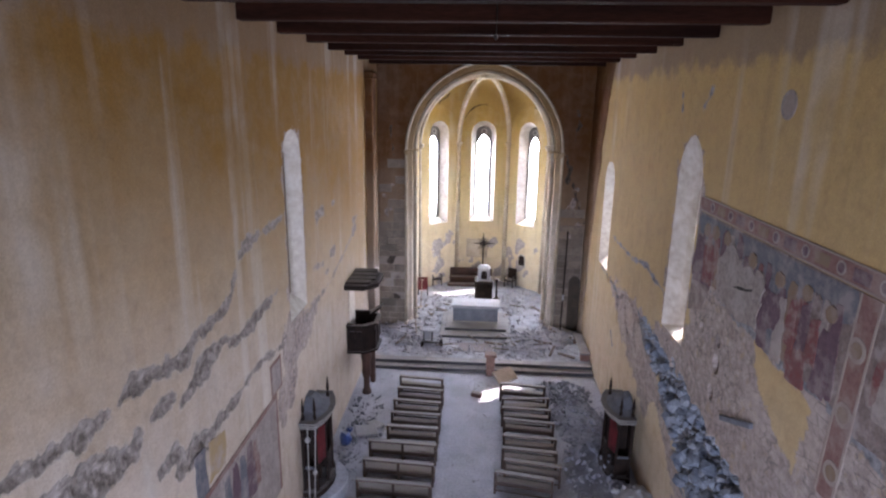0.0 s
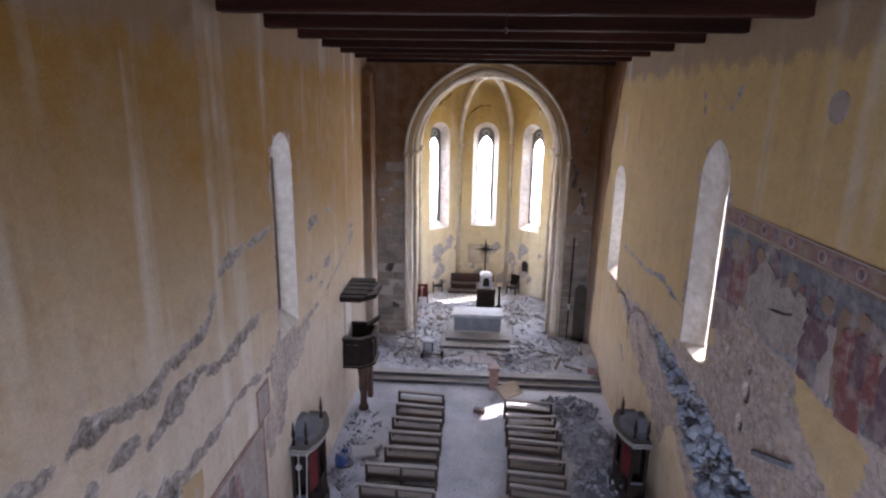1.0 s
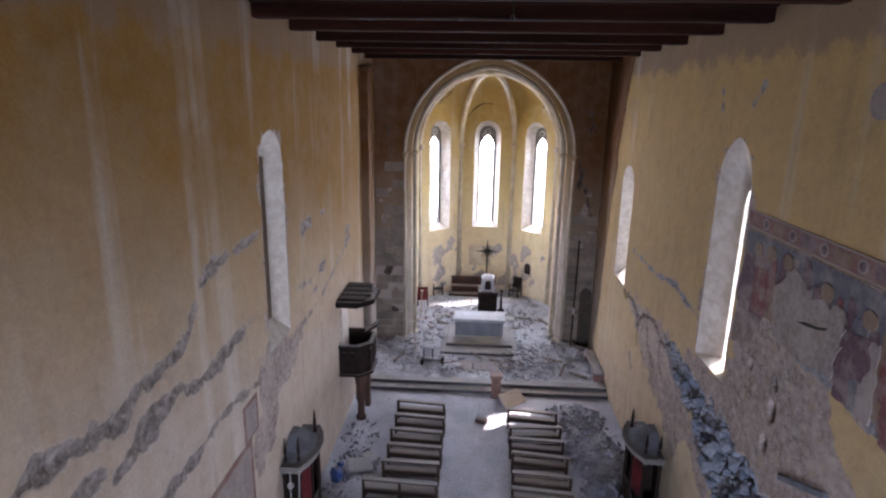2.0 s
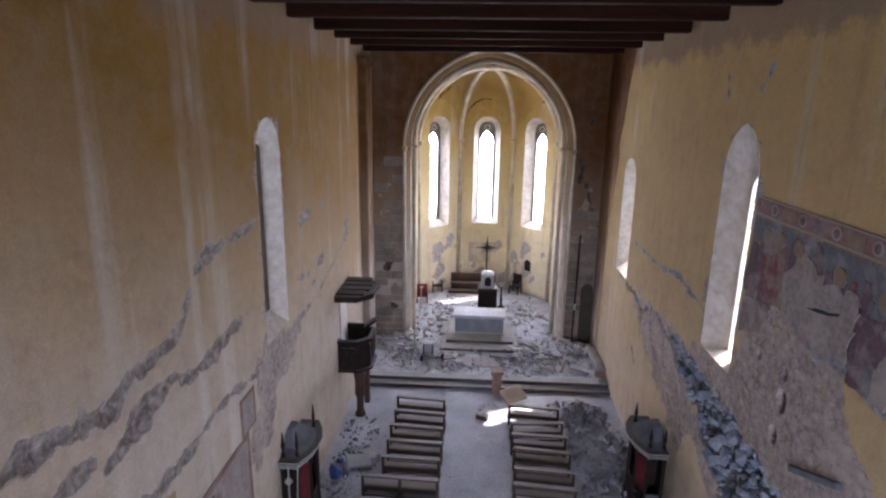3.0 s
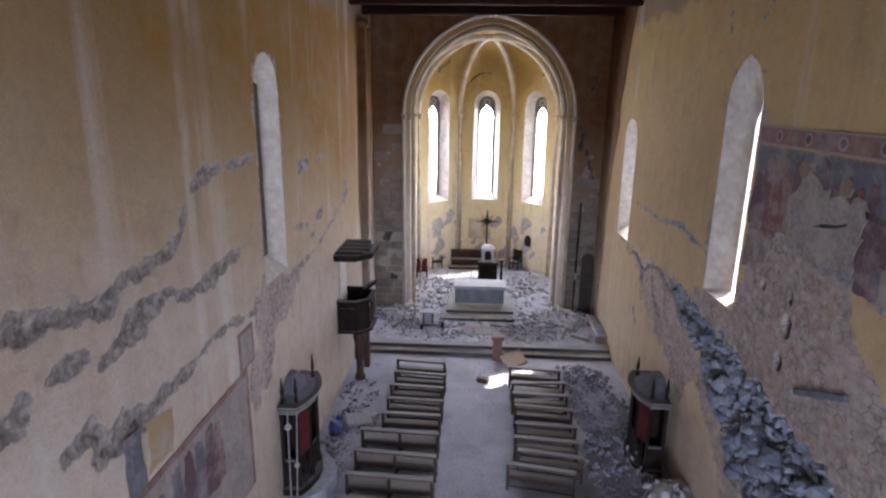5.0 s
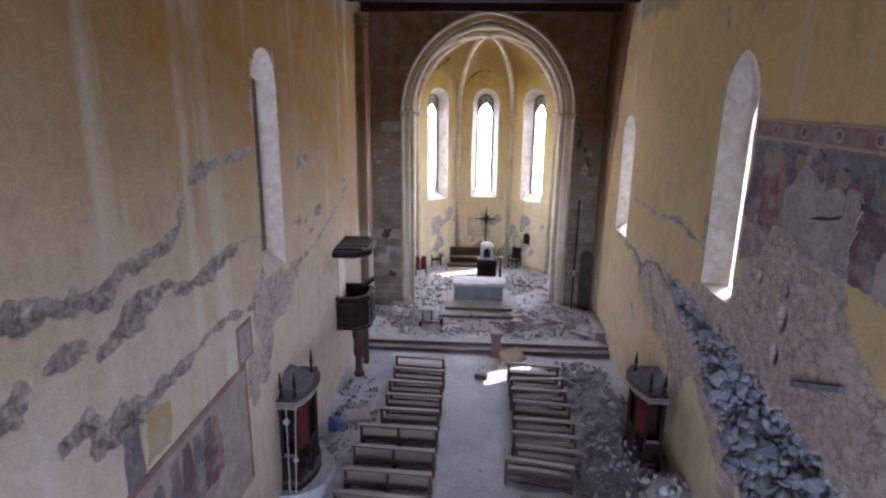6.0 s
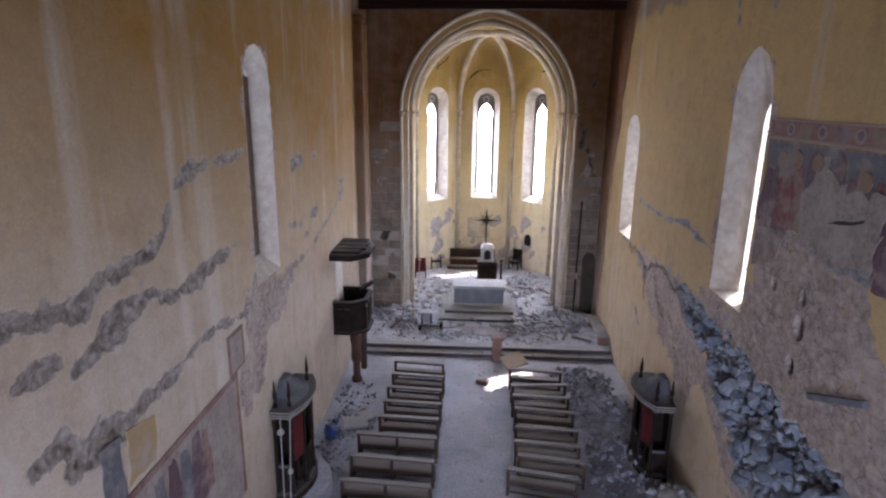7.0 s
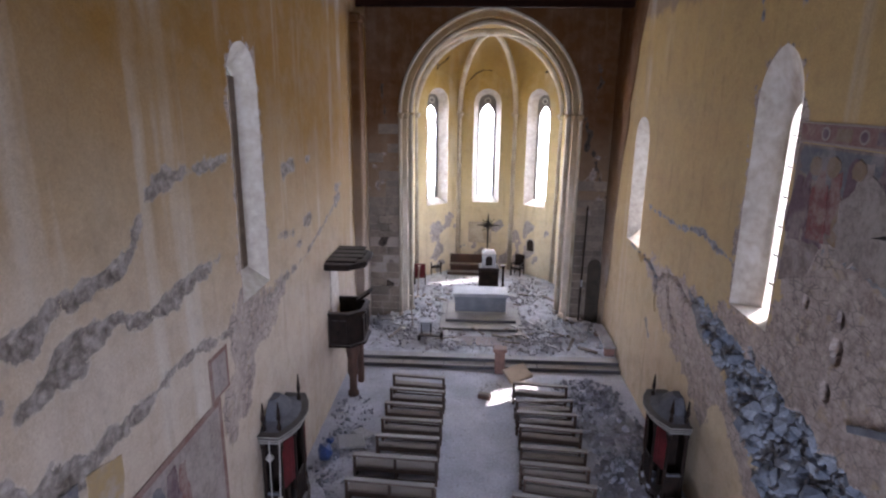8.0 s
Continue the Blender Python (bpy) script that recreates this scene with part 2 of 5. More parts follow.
M_TERRA = plain("terracotta_slab", (0.26, 0.21, 0.21), (0.19, 0.16, 0.17), 2.0, 0.9, bump=0.2, dust=0.3)
M_BEIGE = plain("beige_limestone", (0.52, 0.44, 0.36), (0.42, 0.35, 0.28), 3.0, 0.9, bump=0.4)
M_REDSTONE = plain("reddish_stone", (0.30, 0.17, 0.14), (0.20, 0.12, 0.10), 3.0, 0.8, bump=0.3, dust=0.3)
M_FOREST = plain("grass", (0.06, 0.09, 0.03), (0.04, 0.07, 0.02), 0.5, 0.95, bump=0.3)


def glass_material():
    m, n, l, p = tree("old_window_glass")
    p.inputs["Base Color"].default_value = (0.93, 0.97, 0.95, 1)
    p.inputs["Roughness"].default_value = 0.08
    p.inputs["Transmission Weight"].default_value = 1.0
    p.inputs["IOR"].default_value = 1.1
    return m


M_GLASS = glass_material()


for m in (M_BEAM, M_DARKW, M_LEFT, M_RIGHT, M_ARCHW):
    m.node_tree.nodes["Principled BSDF"].inputs["Specular IOR Level"].default_value = 0.12


# ---------- building helpers ----------
def obj(name, bm, material, parent=None, label="", category="", group="", kind="", smooth=False):
    me = bpy.data.meshes.new(name)
    bmesh.ops.recalc_face_normals(bm, faces=bm.faces)
    bm.to_mesh(me)
    bm.free()
    me.materials.append(material)
    if smooth:
        me.polygons.foreach_set("use_smooth", [True] * len(me.polygons))
    ob = new(name, me)
    if parent:
        ob.parent = parent
    return tagged(ob, label, category, group, kind)


def part(name, bm, material, parent, label="", smooth=False):
    return obj(name, bm, material, parent, label, smooth=smooth)


def thing(name, m, label, category, group="", kind=""):
    ob = new(name)
    ob.matrix_world = m
    return tagged(ob, label, category, group, kind)


def box(bm, lo, hi, bevel=0.0, m=None):
    c = [(a + b) / 2 for a, b in zip(lo, hi)]
    s = [abs(b - a) for a, b in zip(lo, hi)]
    mat = Matrix.Translation(c) @ Matrix.Diagonal((*s, 1))
    if m is not None:
        mat = m @ mat
    r = bmesh.ops.create_cube(bm, size=1.0, matrix=mat)
    if bevel:
        es = list({e for v in r["verts"] for e in v.link_edges})
        bmesh.ops.bevel(bm, geom=es, offset=bevel, segments=1, affect="EDGES")
    return bm


def boxed(*args, **kw):
    return box(bmesh.new(), *args, **kw)


def loft(bm, loops, close=True, caps=False):
    """Faces between loops of equally many points."""
    rows = [[bm.verts.new(p) for p in lp] for lp in loops]
    n = len(rows[0])
    for a, b in zip(rows, rows[1:]):
        for i in range(n if close else n - 1):
            j = (i + 1) % n
            bm.faces.new((a[i], a[j], b[j], b[i]))
    if caps:
        bm.faces.new(rows[0])
        bm.faces.new(rows[-1])
    return bm


def tube(bm, pts, r, sides=8, taper=None):
    pts = [Vector(p) for p in pts]
    loops = []
    for i, p in enumerate(pts):
        d = (pts[min(i + 1, len(pts) - 1)] - pts[max(i - 1, 0)]).normalized()
        a = d.cross(Vector((0.31, 0.17, 0.93))).normalized()
        b = d.cross(a)
        rr = taper[i] if taper else r
        loops.append([p + rr * (math.cos(k * 2 * math.pi / sides) * a + math.sin(k * 2 * math.pi / sides) * b) for k in range(sides)])
    return loft(bm, loops, True, True)


def lathe(bm, profile, at=(0, 0, 0), sides=14):
    x, y, z = at
    loops = [[(x + r * math.cos(k * 2 * math.pi / sides), y + r * math.sin(k * 2 * math.pi / sides), z + h) for k in range(sides)] for r, h in profile]
    return loft(bm, loops, True, True)


def stone(bm, at, size, rng, flat=0.7):
    """An angular broken stone."""
    rot = Euler((rng.uniform(0, 6.3), rng.uniform(0, 6.3), rng.uniform(0, 6.3))).to_matrix().to_4x4()
    sc = Matrix.Diagonal((size * rng.uniform(0.7, 1.2), size * rng.uniform(0.6, 1.0), size * flat * rng.uniform(0.6, 1.0), 1))
    r = bmesh.ops.create_icosphere(bm, subdivisions=1, radius=0.6, matrix=Matrix.Identity(4))
    for v in r["verts"]:
        v.co = v.co * rng.uniform(0.7, 1.15)
        q = 0.42
        v.co = Vector([max(-q, min(q, a)) for a in v.co])
        v.co = Matrix.Translation(at) @ rot @ sc @ v.co
    return bm


def arc_half(w, h, n):
    """Right half of a pointed (or round, h = w) arch: x from w to 0, z from 0 to h."""
    r = (w * w + h * h) / (2 * w)
    cx = w - r
    a1 = math.atan2(h, -cx)
    return [(cx + r * math.cos(a1 * i / n), r * math.sin(a1 * i / n)) for i in range(n + 1)]


def arch_z(x, w, h):
    r = (w * w + h * h) / (2 * w)
    cx = w - r
    return math.sqrt(max(r * r - (abs(x) - cx) ** 2, 0.0))


def opening_loop(hw, sill, spring, top, n=7):
    """Outline of an arched opening, from the sill's left end round: (across, up)."""
    half = arc_half(hw, top - spring, n)
    right = [(x, spring + z) for x, z in half]
    left = [(-x, z) for x, z in reversed(right[:-1])]
    return [(-hw, sill), (hw, sill)] + right + left


# ---------- walls with fallen plaster ----------
def seg_field(pts, y, z):
    """How far inside a band of given half-widths a point lies (negative outside)."""
    best = np.full(y.shape, -0.5)
    for (y0, z0, w0), (y1, z1, w1) in zip(pts, pts[1:]):
        dy, dz = y1 - y0, z1 - z0
        t = np.clip(((y - y0) * dy + (z - z0) * dz) / (dy * dy + dz * dz + 1e-9), 0, 1)
        d = np.hypot(y - y0 - t * dy, z - z0 - t * dz)
        best = np.maximum(best, w0 + t * (w1 - w0) - d)
    return best


def poly_field(poly, y, z):
    """Signed distance to a polygon, positive inside, clipped."""
    inside = np.zeros(y.shape, bool)
    dist = np.full(y.shape, 9.0)
    for (y0, z0), (y1, z1) in zip(poly, poly[1:] + poly[:1]):
        cross = ((z0 > z) != (z1 > z)) & (y < (y1 - y0) * (z - z0) / (z1 - z0 + 1e-12) + y0)
        inside ^= cross
        dy, dz = y1 - y0, z1 - z0
        t = np.clip(((y - y0) * dy + (z - z0) * dz) / (dy * dy + dz * dz + 1e-9), 0, 1)
        dist = np.minimum(dist, np.hypot(y - y0 - t * dy, z - z0 - t * dz))
    return np.clip(np.where(inside, dist, -dist), -0.5, 1.0)


class Sheet:
    """Grid patches of a wall, joined into one mesh with the attribute bare."""

    def __init__(self, place, bare=None, push=None, worn=None):
        self.place, self.bare, self.push, self.worn = place, bare, push, worn
        self.v, self.f, self.b, self.w = [], [], [], []

    def patch(self, us, lo, hi, nz):
        u = np.repeat(np.array(us)[:, None], nz + 1, 1)
        k = np.linspace(0, 1, nz + 1)[None, :]
        a = np.array([lo(q) for q in us])[:, None]
        b = np.array([hi(q) for q in us])[:, None]
        z = a + (b - a) * k
        field = self.bare(u, z) if self.bare else np.full(u.shape, -0.5)
        depth = self.push(u, z, field) if self.push else np.zeros(u.shape)
        base = len(self.v)
        self.v += [self.place(p, q, d) for p, q, d in zip(u.ravel(), z.ravel(), depth.ravel())]
        self.b += field.ravel().tolist()
        self.w += (self.worn(u, z) if self.worn else np.full(u.shape, -1.0)).ravel().tolist()
        nu = len(us)
        for i in range(nu - 1):
            for j in range(nz):
                q = base + i * (nz + 1) + j
                self.f.append((q, q + nz + 1, q + nz + 2, q + 1))

    def done(self, name, material, label, category="wall", parent=None):
        me = bpy.data.meshes.new(name)
        me.from_pydata(self.v, [], self.f)
        at = me.attributes.new("bare", "FLOAT", "POINT")
        at.data.foreach_set("value", [q + 1.0 for q in self.b])
        at = me.attributes.new("worn", "FLOAT", "POINT")
        at.data.foreach_set("value", [q + 2.0 for q in self.w])
        me.materials.append(material)
        ob = new(name, me)
        if parent:
            ob.parent = parent
            return ob
        return tagged(ob, label, category, kind="structure")


def steps_of(a, b, s):
    return list(np.linspace(a, b, max(2, int(abs(b - a) / s) + 1)))


def rough(y, z, amount):
    out = np.zeros(y.shape)
    for k, (a, b) in enumerate(((2.3, 1.0), (5.1, 0.6), (11.7, 0.35))):
        out += b * np.sin(a * y * 1.3 + 1.7 * k + 2.1 * np.sin(a * z)) * np.sin(a * z * 1.1 + k + 1.9 * np.sin(a * 0.7 * y))
    return out * amount


# windows in the side walls: (y0, y1, sill, spring, top)
WIN_L = (14.45, 16.0, 6.15, 10.55, 11.35)
WIN_R1 = (23.55, 25.25, 5.25, 8.95, 9.75)
WIN_R2 = (14.5, 16.2, 5.85, 10.3, 11.4)


def wall_with_windows(sheet, y0, y1, z0, z1, wins, fine):
    """fine: (from, to, step) stretches along the wall; elsewhere 0.25 m."""
    cuts = sorted({y0, y1, *[w[0] for w in wins], *[w[1] for w in wins], *[c for f in fine for c in f[:2]]})
    cuts = [c for c in cuts if y0 <= c <= y1]
    for a, b in zip(cuts, cuts[1:]):
        mid = (a + b) / 2
        s = min([f[2] for f in fine if f[0] <= mid <= f[1]] + [0.25])
        us = steps_of(a, b, s)
        w = [q for q in wins if q[0] <= mid <= q[1]]
        if w:
            wy0, wy1, sill, spring, top = w[0]
            us = steps_of(a, b, min(s, 0.06))
            c, hw = (wy0 + wy1) / 2, (wy1 - wy0) / 2
            sheet.patch(us, lambda q: z0, lambda q: sill, max(2, int((sill - z0) / s)))
            sheet.patch(us, lambda q: spring + arch_z(q - c, hw, top - spring), lambda q: z1, 20)
        else:
            sheet.patch(us, lambda q: z0, lambda q: z1, max(2, int((z1 - z0) / s)))


CRACKS_HIGH = [
    [(4.3, 8.2, .06), (5.3, 8.05, .10), (5.9, 7.95, .16), (6.2, 7.9, .18), (6.62, 7.97, .10)],
    [(6.95, 7.95, .04), (7.37, 8.02, .20), (7.9, 7.9, .15), (8.3, 7.85, .15), (8.87, 7.78, .22), (9.2, 7.94, .10), (10.15, 8.01, .14), (10.5, 8.05, .17), (10.86, 8.23, .09), (11.09, 8.6, .05), (11.4, 8.9, .07)],
    [(11.4, 8.9, .07), (11.93, 9.05, .19), (12.4, 9.1, .09), (13.2, 9.1, .12), (13.9, 9.12, .07), (14.5, 9.2, .03)],
]
CRACKS_MIDDLE = [
    [(8.5, 7.0, .07), (8.8, 7.08, .10), (9.1, 7.2, .24), (9.6, 7.3, .27), (10.2, 7.4, .14), (10.45, 7.4, .05)],
    [(10.62, 7.2, .10), (11.3, 7.2, .14), (11.9, 7.2, .21), (12.6, 7.3, .16), (13.5, 7.4, .06)],
    [(4.6, 7.5, .2), (5.6, 7.35, .25), (6.0, 7.25, .33), (6.5, 7.15, .33), (7.0, 7.05, .22), (7.3, 7.2, .12)],
    [(7.66, 7.25, .08), (8.0, 7.3, .17), (8.26, 7.25, .10)],
]
CRACKS_LOW = [
    [(7.7, 6.25, .10), (8.1, 6.3, .22), (8.4, 6.1, .10)],
    [(8.3, 5.9, .2), (8.9, 5.9, .28), (9.44, 5.84, .17), (10.0, 5.9, .12), (10.59, 5.88, .13), (11.42, 6.05, .09), (12.38, 6.05, .10), (13.63, 5.82, .06), (14.4, 5.85, .03)],
    [(15.8, 5.75, .10), (17.0, 5.85, .10), (18.86, 5.95, .06), (20.5, 6.3, .05), (23.0, 6.9, .05)],
]
CHIPS = [
    [(17.45, 8.52, 0.20), (18.17, 8.60, 0.16)],
    [(19.36, 8.57, 0.10), (19.84, 8.61, 0.08)],
    [(19.03, 6.90, 0.18), (19.60, 6.94, 0.14)],
    [(22.74, 7.30, 0.14), (23.46, 7.31, 0.11)],
    [(16.83, 7.03, 0.10), (18.07, 6.83, 0.08)],
    [(22.65, 6.86, 0.19), (23.25, 6.93, 0.15)],
    [(29.61, 5.01, 0.15), (30.93, 4.88, 0.12)],
    [(17.96, 6.52, 0.08), (18.67, 6.42, 0.07)],
]
CRACKS_L = CRACKS_HIGH + CRACKS_MIDDLE + CRACKS_LOW + CHIPS
CAVITY = [(17.9, 5.4), (16.9, 5.28), (15.7, 5.15), (14.5, 5.1), (13.1, 4.85), (12.2, 4.68), (11.2, 4.7), (10.4, 4.45), (9.4, 4.3), (8.0, 4.2), (8.0, 2.2), (10.0, 2.0), (12.0, 2.1), (13.0, 2.3), (13.6, 2.55), (14.86, 3.45), (16.1, 4.1), (17.5, 4.7)]
CRACKS_R = [
    [(24.6, 5.15, .04), (23.2, 5.1, .05), (21.6, 5.0, .08), (21.3, 4.6, .16)],
    [(18.6, 5.3, .10), (17.9, 5.0, .25), (17.3, 4.6, .25)],
    [(22.9, 6.9, .02), (20.0, 6.8, .04), (18.3, 7.05, .09), (17.4, 6.9, .10), (16.4, 6.8, .03)],
    [(21.9, 3.1, .12), (21.6, 2.8, .10)],
    [(14.82, 7.24, 0.03), (13.80, 7.91, 0.05), (12.88, 7.90, 0.05), (11.92, 7.77, 0.07), (10.82, 7.79, 0.09), (10.13, 7.69, 0.09), (9.30, 7.62, 0.10), (8.52, 7.72, 0.08), (6.5, 7.3, .08)],
    [(15.0, 12.0, .04), (14.6, 12.5, .09)], [(16.5, 12.0, .04), (16.6, 12.4, .06)],
    [(26.5, 12.8, .05), (26.3, 11.2, .04)],
]
LOSS_R = [(14.45, 5.8), (14.4, 7.4), (13.6, 8.2), (12.4, 8.2), (10.9, 8.1), (9.6, 8.0), (8.4, 7.9), (6.0, 7.6), (5.0, 3.6), (9.9, 4.0), (11.6, 4.4), (13.9, 4.7), (15.5, 4.9), (17.0, 5.1), (16.6, 5.8)]
OCHRE_R = [(10.76, 7.7), (10.18, 7.5), (9.4, 7.6), (8.72, 7.3), (8.75, 6.6), (8.9, 6.05), (9.4, 6.2), (10.0, 6.6), (10.3, 6.75), (10.6, 7.2)]
BREACH_EDGE = [(17.5, 4.5, .22), (16.1, 3.85, .26), (14.86, 3.15, .30), (13.6, 2.25, .34), (13.0, 1.5, .25)]


def ragged(y, z):
    return rough(y * 1.9, z * 1.9, 0.06) - 0.01


def window_rim(w, y, z):
    """Grey repair mortar round a window's head and sides."""
    c, hw = (w[0] + w[1]) / 2, (w[1] - w[0]) / 2
    zz = np.maximum(z - w[3], 0)
    d = np.hypot(np.maximum(np.abs(y - c) - hw * (zz <= 0), 0) * (zz <= 0) + np.abs(y - c) * (zz > 0), zz) - hw * (zz > 0)
    d = np.where(z < w[2], d + (w[2] - z), d)
    return 0.09 - d


def bare_left(y, z):
    f = np.full(y.shape, -0.5)
    for c in CRACKS_L:
        f = np.maximum(f, seg_field(c, y, z))
    return f + ragged(y, z)


SCAR_L = [(14.36, 6.29), (15.67, 5.9), (16.85, 5.75), (15.83, 5.11), (14.99, 5.11), (14.3, 4.11), (13.41, 3.79), (13.29, 4.17), (13.84, 5.12), (13.79, 5.75)]


def worn_left(y, z):
    scar = poly_field(SCAR_L, y + rough(z, y, 0.1), z)
    return np.maximum(window_rim(WIN_L, y, z), np.where(scar > -0.3, scar + 0.25, -1.0))


def push_left(y, z, f):
    inside = np.clip(f * 3.0, 0, 1)
    return rough(y, z, 0.006) + inside * (0.09 + rough(y * 3, z * 3, 0.04))


FRACTURED = [(22.8, 5.0), (21.3, 5.3), (19.3, 5.45), (17.9, 5.4), (17.0, 4.3), (16.2, 4.2), (15.6, 3.6), (16.4, 3.2), (16.7, 2.4), (17.6, 2.9), (18.8, 3.3), (20.2, 3.8), (21.5, 4.5)]
GROOVES = [[(23.4, 5.05), (22.2, 5.1), (21.6, 4.9), (21.3, 4.3), (21.2, 3.9)], [(21.4, 4.8), (20.6, 5.2), (19.6, 5.35), (18.6, 5.0), (18.0, 5.3)], [(20.3, 4.9), (20.0, 4.3), (19.2, 3.9)], [(19.0, 5.0), (18.8, 4.3), (18.1, 3.7), (17.7, 3.1)], [(17.2, 4.1), (16.9, 3.4)]]


def cavity(y, z):
    return poly_field(CAVITY, y + rough(z * 1.1, y * 1.1, 0.16), z + rough(y * 1.3, z * 1.3, 0.14))


def bare_right(y, z):
    f = cavity(y, z)
    for c in CRACKS_R:
        f = np.maximum(f, seg_field(c, y, z))
    return f + ragged(y, z)


HOLES_R = [(12.31, 6.41, .15), (12.35, 6.95, .10), (13.35, 6.9, .08), (12.4, 5.65, .12), (11.2, 8.35, .06)]


def worn_right(y, z):
    return np.max([np.minimum(poly_field(LOSS_R, y, z), -poly_field(OCHRE_R, y, z) * 2.0), poly_field(FRACTURED, y, z) + 0.1, window_rim(WIN_R2, y, z), seg_field(BREACH_EDGE, y, z) + 0.05], axis=0)


def push_right(y, z, f):
    cav = np.clip(cavity(y, z) * 3.5, 0, 1)
    grooves = np.max([seg_field([(p, q, 0.06) for p, q in g], y + rough(z * 2, y * 2, 0.07), z + rough(y * 2, z * 2, 0.07)) for g in GROOVES], axis=0)
    inside = np.clip(f * 3.0, 0, 1)
    return rough(y, z, 0.006) + np.clip(grooves * 25, 0, 1) * 0.16 + inside * (0.035 + rough(y * 3, z * 3, 0.025)) + cav * (0.10 + 0.55 * np.clip((z - np.interp(y, [8, 12, 13.6, 16.1, 17.6], [2.0, 2.1, 2.55, 4.1, 4.75])) / 1.6, 0, 1) + rough(y * 2, z * 2, 0.10)) + sum(np.clip((r - np.hypot(y - a, (z - b) * 0.7)) * 26, 0, 1) * 0.5 for a, b, r in HOLES_R)


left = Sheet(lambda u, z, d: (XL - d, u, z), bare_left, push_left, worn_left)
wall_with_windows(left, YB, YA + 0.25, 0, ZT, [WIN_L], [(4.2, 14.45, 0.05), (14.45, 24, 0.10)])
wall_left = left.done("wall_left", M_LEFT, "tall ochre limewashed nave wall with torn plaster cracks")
right = Sheet(lambda u, z, d: (XR + d, u, z), bare_right, push_right, worn_right)
wall_with_windows(right, YB, YA + 0.25, 0, ZT, [WIN_R1, WIN_R2], [(7.0, 23, 0.05), (23, 28.9, 0.10)])
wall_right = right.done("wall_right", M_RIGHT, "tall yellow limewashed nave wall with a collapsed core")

for name, x, wins in (("wall_left_outer", XL - 1.0, [WIN_L]), ("wall_right_outer", XR + 1.0, [WIN_R1, WIN_R2])):
    sh = Sheet(lambda u, z, d, x=x: (x, u, z))
    wall_with_windows(sh, YB - 0.8, YA + 1.2, 0, ZT, wins, [])
    sh.done(name, M_STONE, "outer stone face of the nave wall")

# ---------- chancel arch wall ----------
ARCH = [(28.9, 3.85, 9.65, 13.88), (29.35, 3.62, 9.65, 13.68), (30.0, 3.46, 9.65, 13.46)]   # y, half width, spring, apex
AC = 0.42                                                                                   # axis of the arch


def bare_arch(x, z):
    f = np.full(x.shape, -0.5)
    for c in ([(4.5, 9.5, .05), (4.75, 8.6, .04), (5.15, 7.4, .05), (5.3, 6.9, .04), (5.62, 6.2, .05)], [(4.9, 11.7, .07), (5.05, 11.0, .10), (4.85, 10.3, .06)], [(4.75, 9.0, .12), (4.65, 8.2, .10)], [(-4.4, 5.2, .2), (-4.1, 4.6, .25), (-4.3, 3.8, .15)], [(-4.6, 2.2, .2), (-4.0, 1.8, .2)], [(-4.3, 11.0, .06), (-4.1, 9.4, .05)]):
        f = np.maximum(f, seg_field(c, x, z))
    return f + ragged(x, z)


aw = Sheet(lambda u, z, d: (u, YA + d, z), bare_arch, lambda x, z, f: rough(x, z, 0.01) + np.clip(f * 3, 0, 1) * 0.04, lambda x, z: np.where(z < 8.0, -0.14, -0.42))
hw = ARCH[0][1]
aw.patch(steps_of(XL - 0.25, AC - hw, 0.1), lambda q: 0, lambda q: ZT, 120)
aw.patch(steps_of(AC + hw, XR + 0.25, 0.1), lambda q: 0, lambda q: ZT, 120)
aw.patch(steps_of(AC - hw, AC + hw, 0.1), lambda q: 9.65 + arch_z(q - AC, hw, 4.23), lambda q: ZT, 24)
wall_arch = aw.done("wall_chancel_arch", M_ARCHW, "soot-browned plaster wall round the pointed chancel arch, upper shade painted in")


# dark brown render that turns the corner on to the nave wall, wider towards the top
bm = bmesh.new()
CORNER_EDGE = [(27.9, 0.3), (29.0, 0.3), (29.0, 14.1), (25.0, 14.1), (25.3, 13.3), (25.75, 12.2), (25.9, 11.5), (26.4, 10.2), (26.3, 9.4), (26.75, 8.2), (27.0, 7.0), (27.3, 5.2), (27.45, 3.6), (27.75, 2.0)]
loft(bm, [[(XR + 0.05, y, z) for y, z in CORNER_EDGE], [(XR - 0.035, y, z) for y, z in CORNER_EDGE]], True, True)
obj("wall_corner_render", bm, M_ARCHW, label="dark brown render on the corner of the nave wall", category="wall", kind="structure")

# dressed blocks of the arch piers, flush but for their uneven faces
rq = random.Random(63)
for x0, x1, ztop in ((XL + 0.03, AC - hw - 0.10, 9.3), (AC + hw + 0.10, XR - 0.06, 6.6)):
    z = CH + 0.02
    while z < ztop:
        h = rq.uniform(0.30, 0.46)
        cuts = [x0, x0 + (x1 - x0) * rq.uniform(0.3, 0.7), x1]
        for a, b in zip(cuts, cuts[1:]):
            if rq.random() < 1.05 - 0.09 * z:
                d = rq.uniform(0.012, 0.035)
                part("pier_block", boxed((a + 0.012, YA - d, z + 0.012), (b - 0.012, YA + 0.05, z + h - 0.012), 0.01), M_QUOIN, wall_arch)
        z += h


def arch_line(w, spring, apex, y, base=CH, n=14):
    half = arc_half(w, apex - spring, n)
    r = [(AC + x, y, spring + z) for x, z in half]
    l = [(AC - x, y, spring + z) for x, z in reversed(half[:-1])]
    return [(AC + w, y, base)] + r + l + [(AC - w, y, base)]


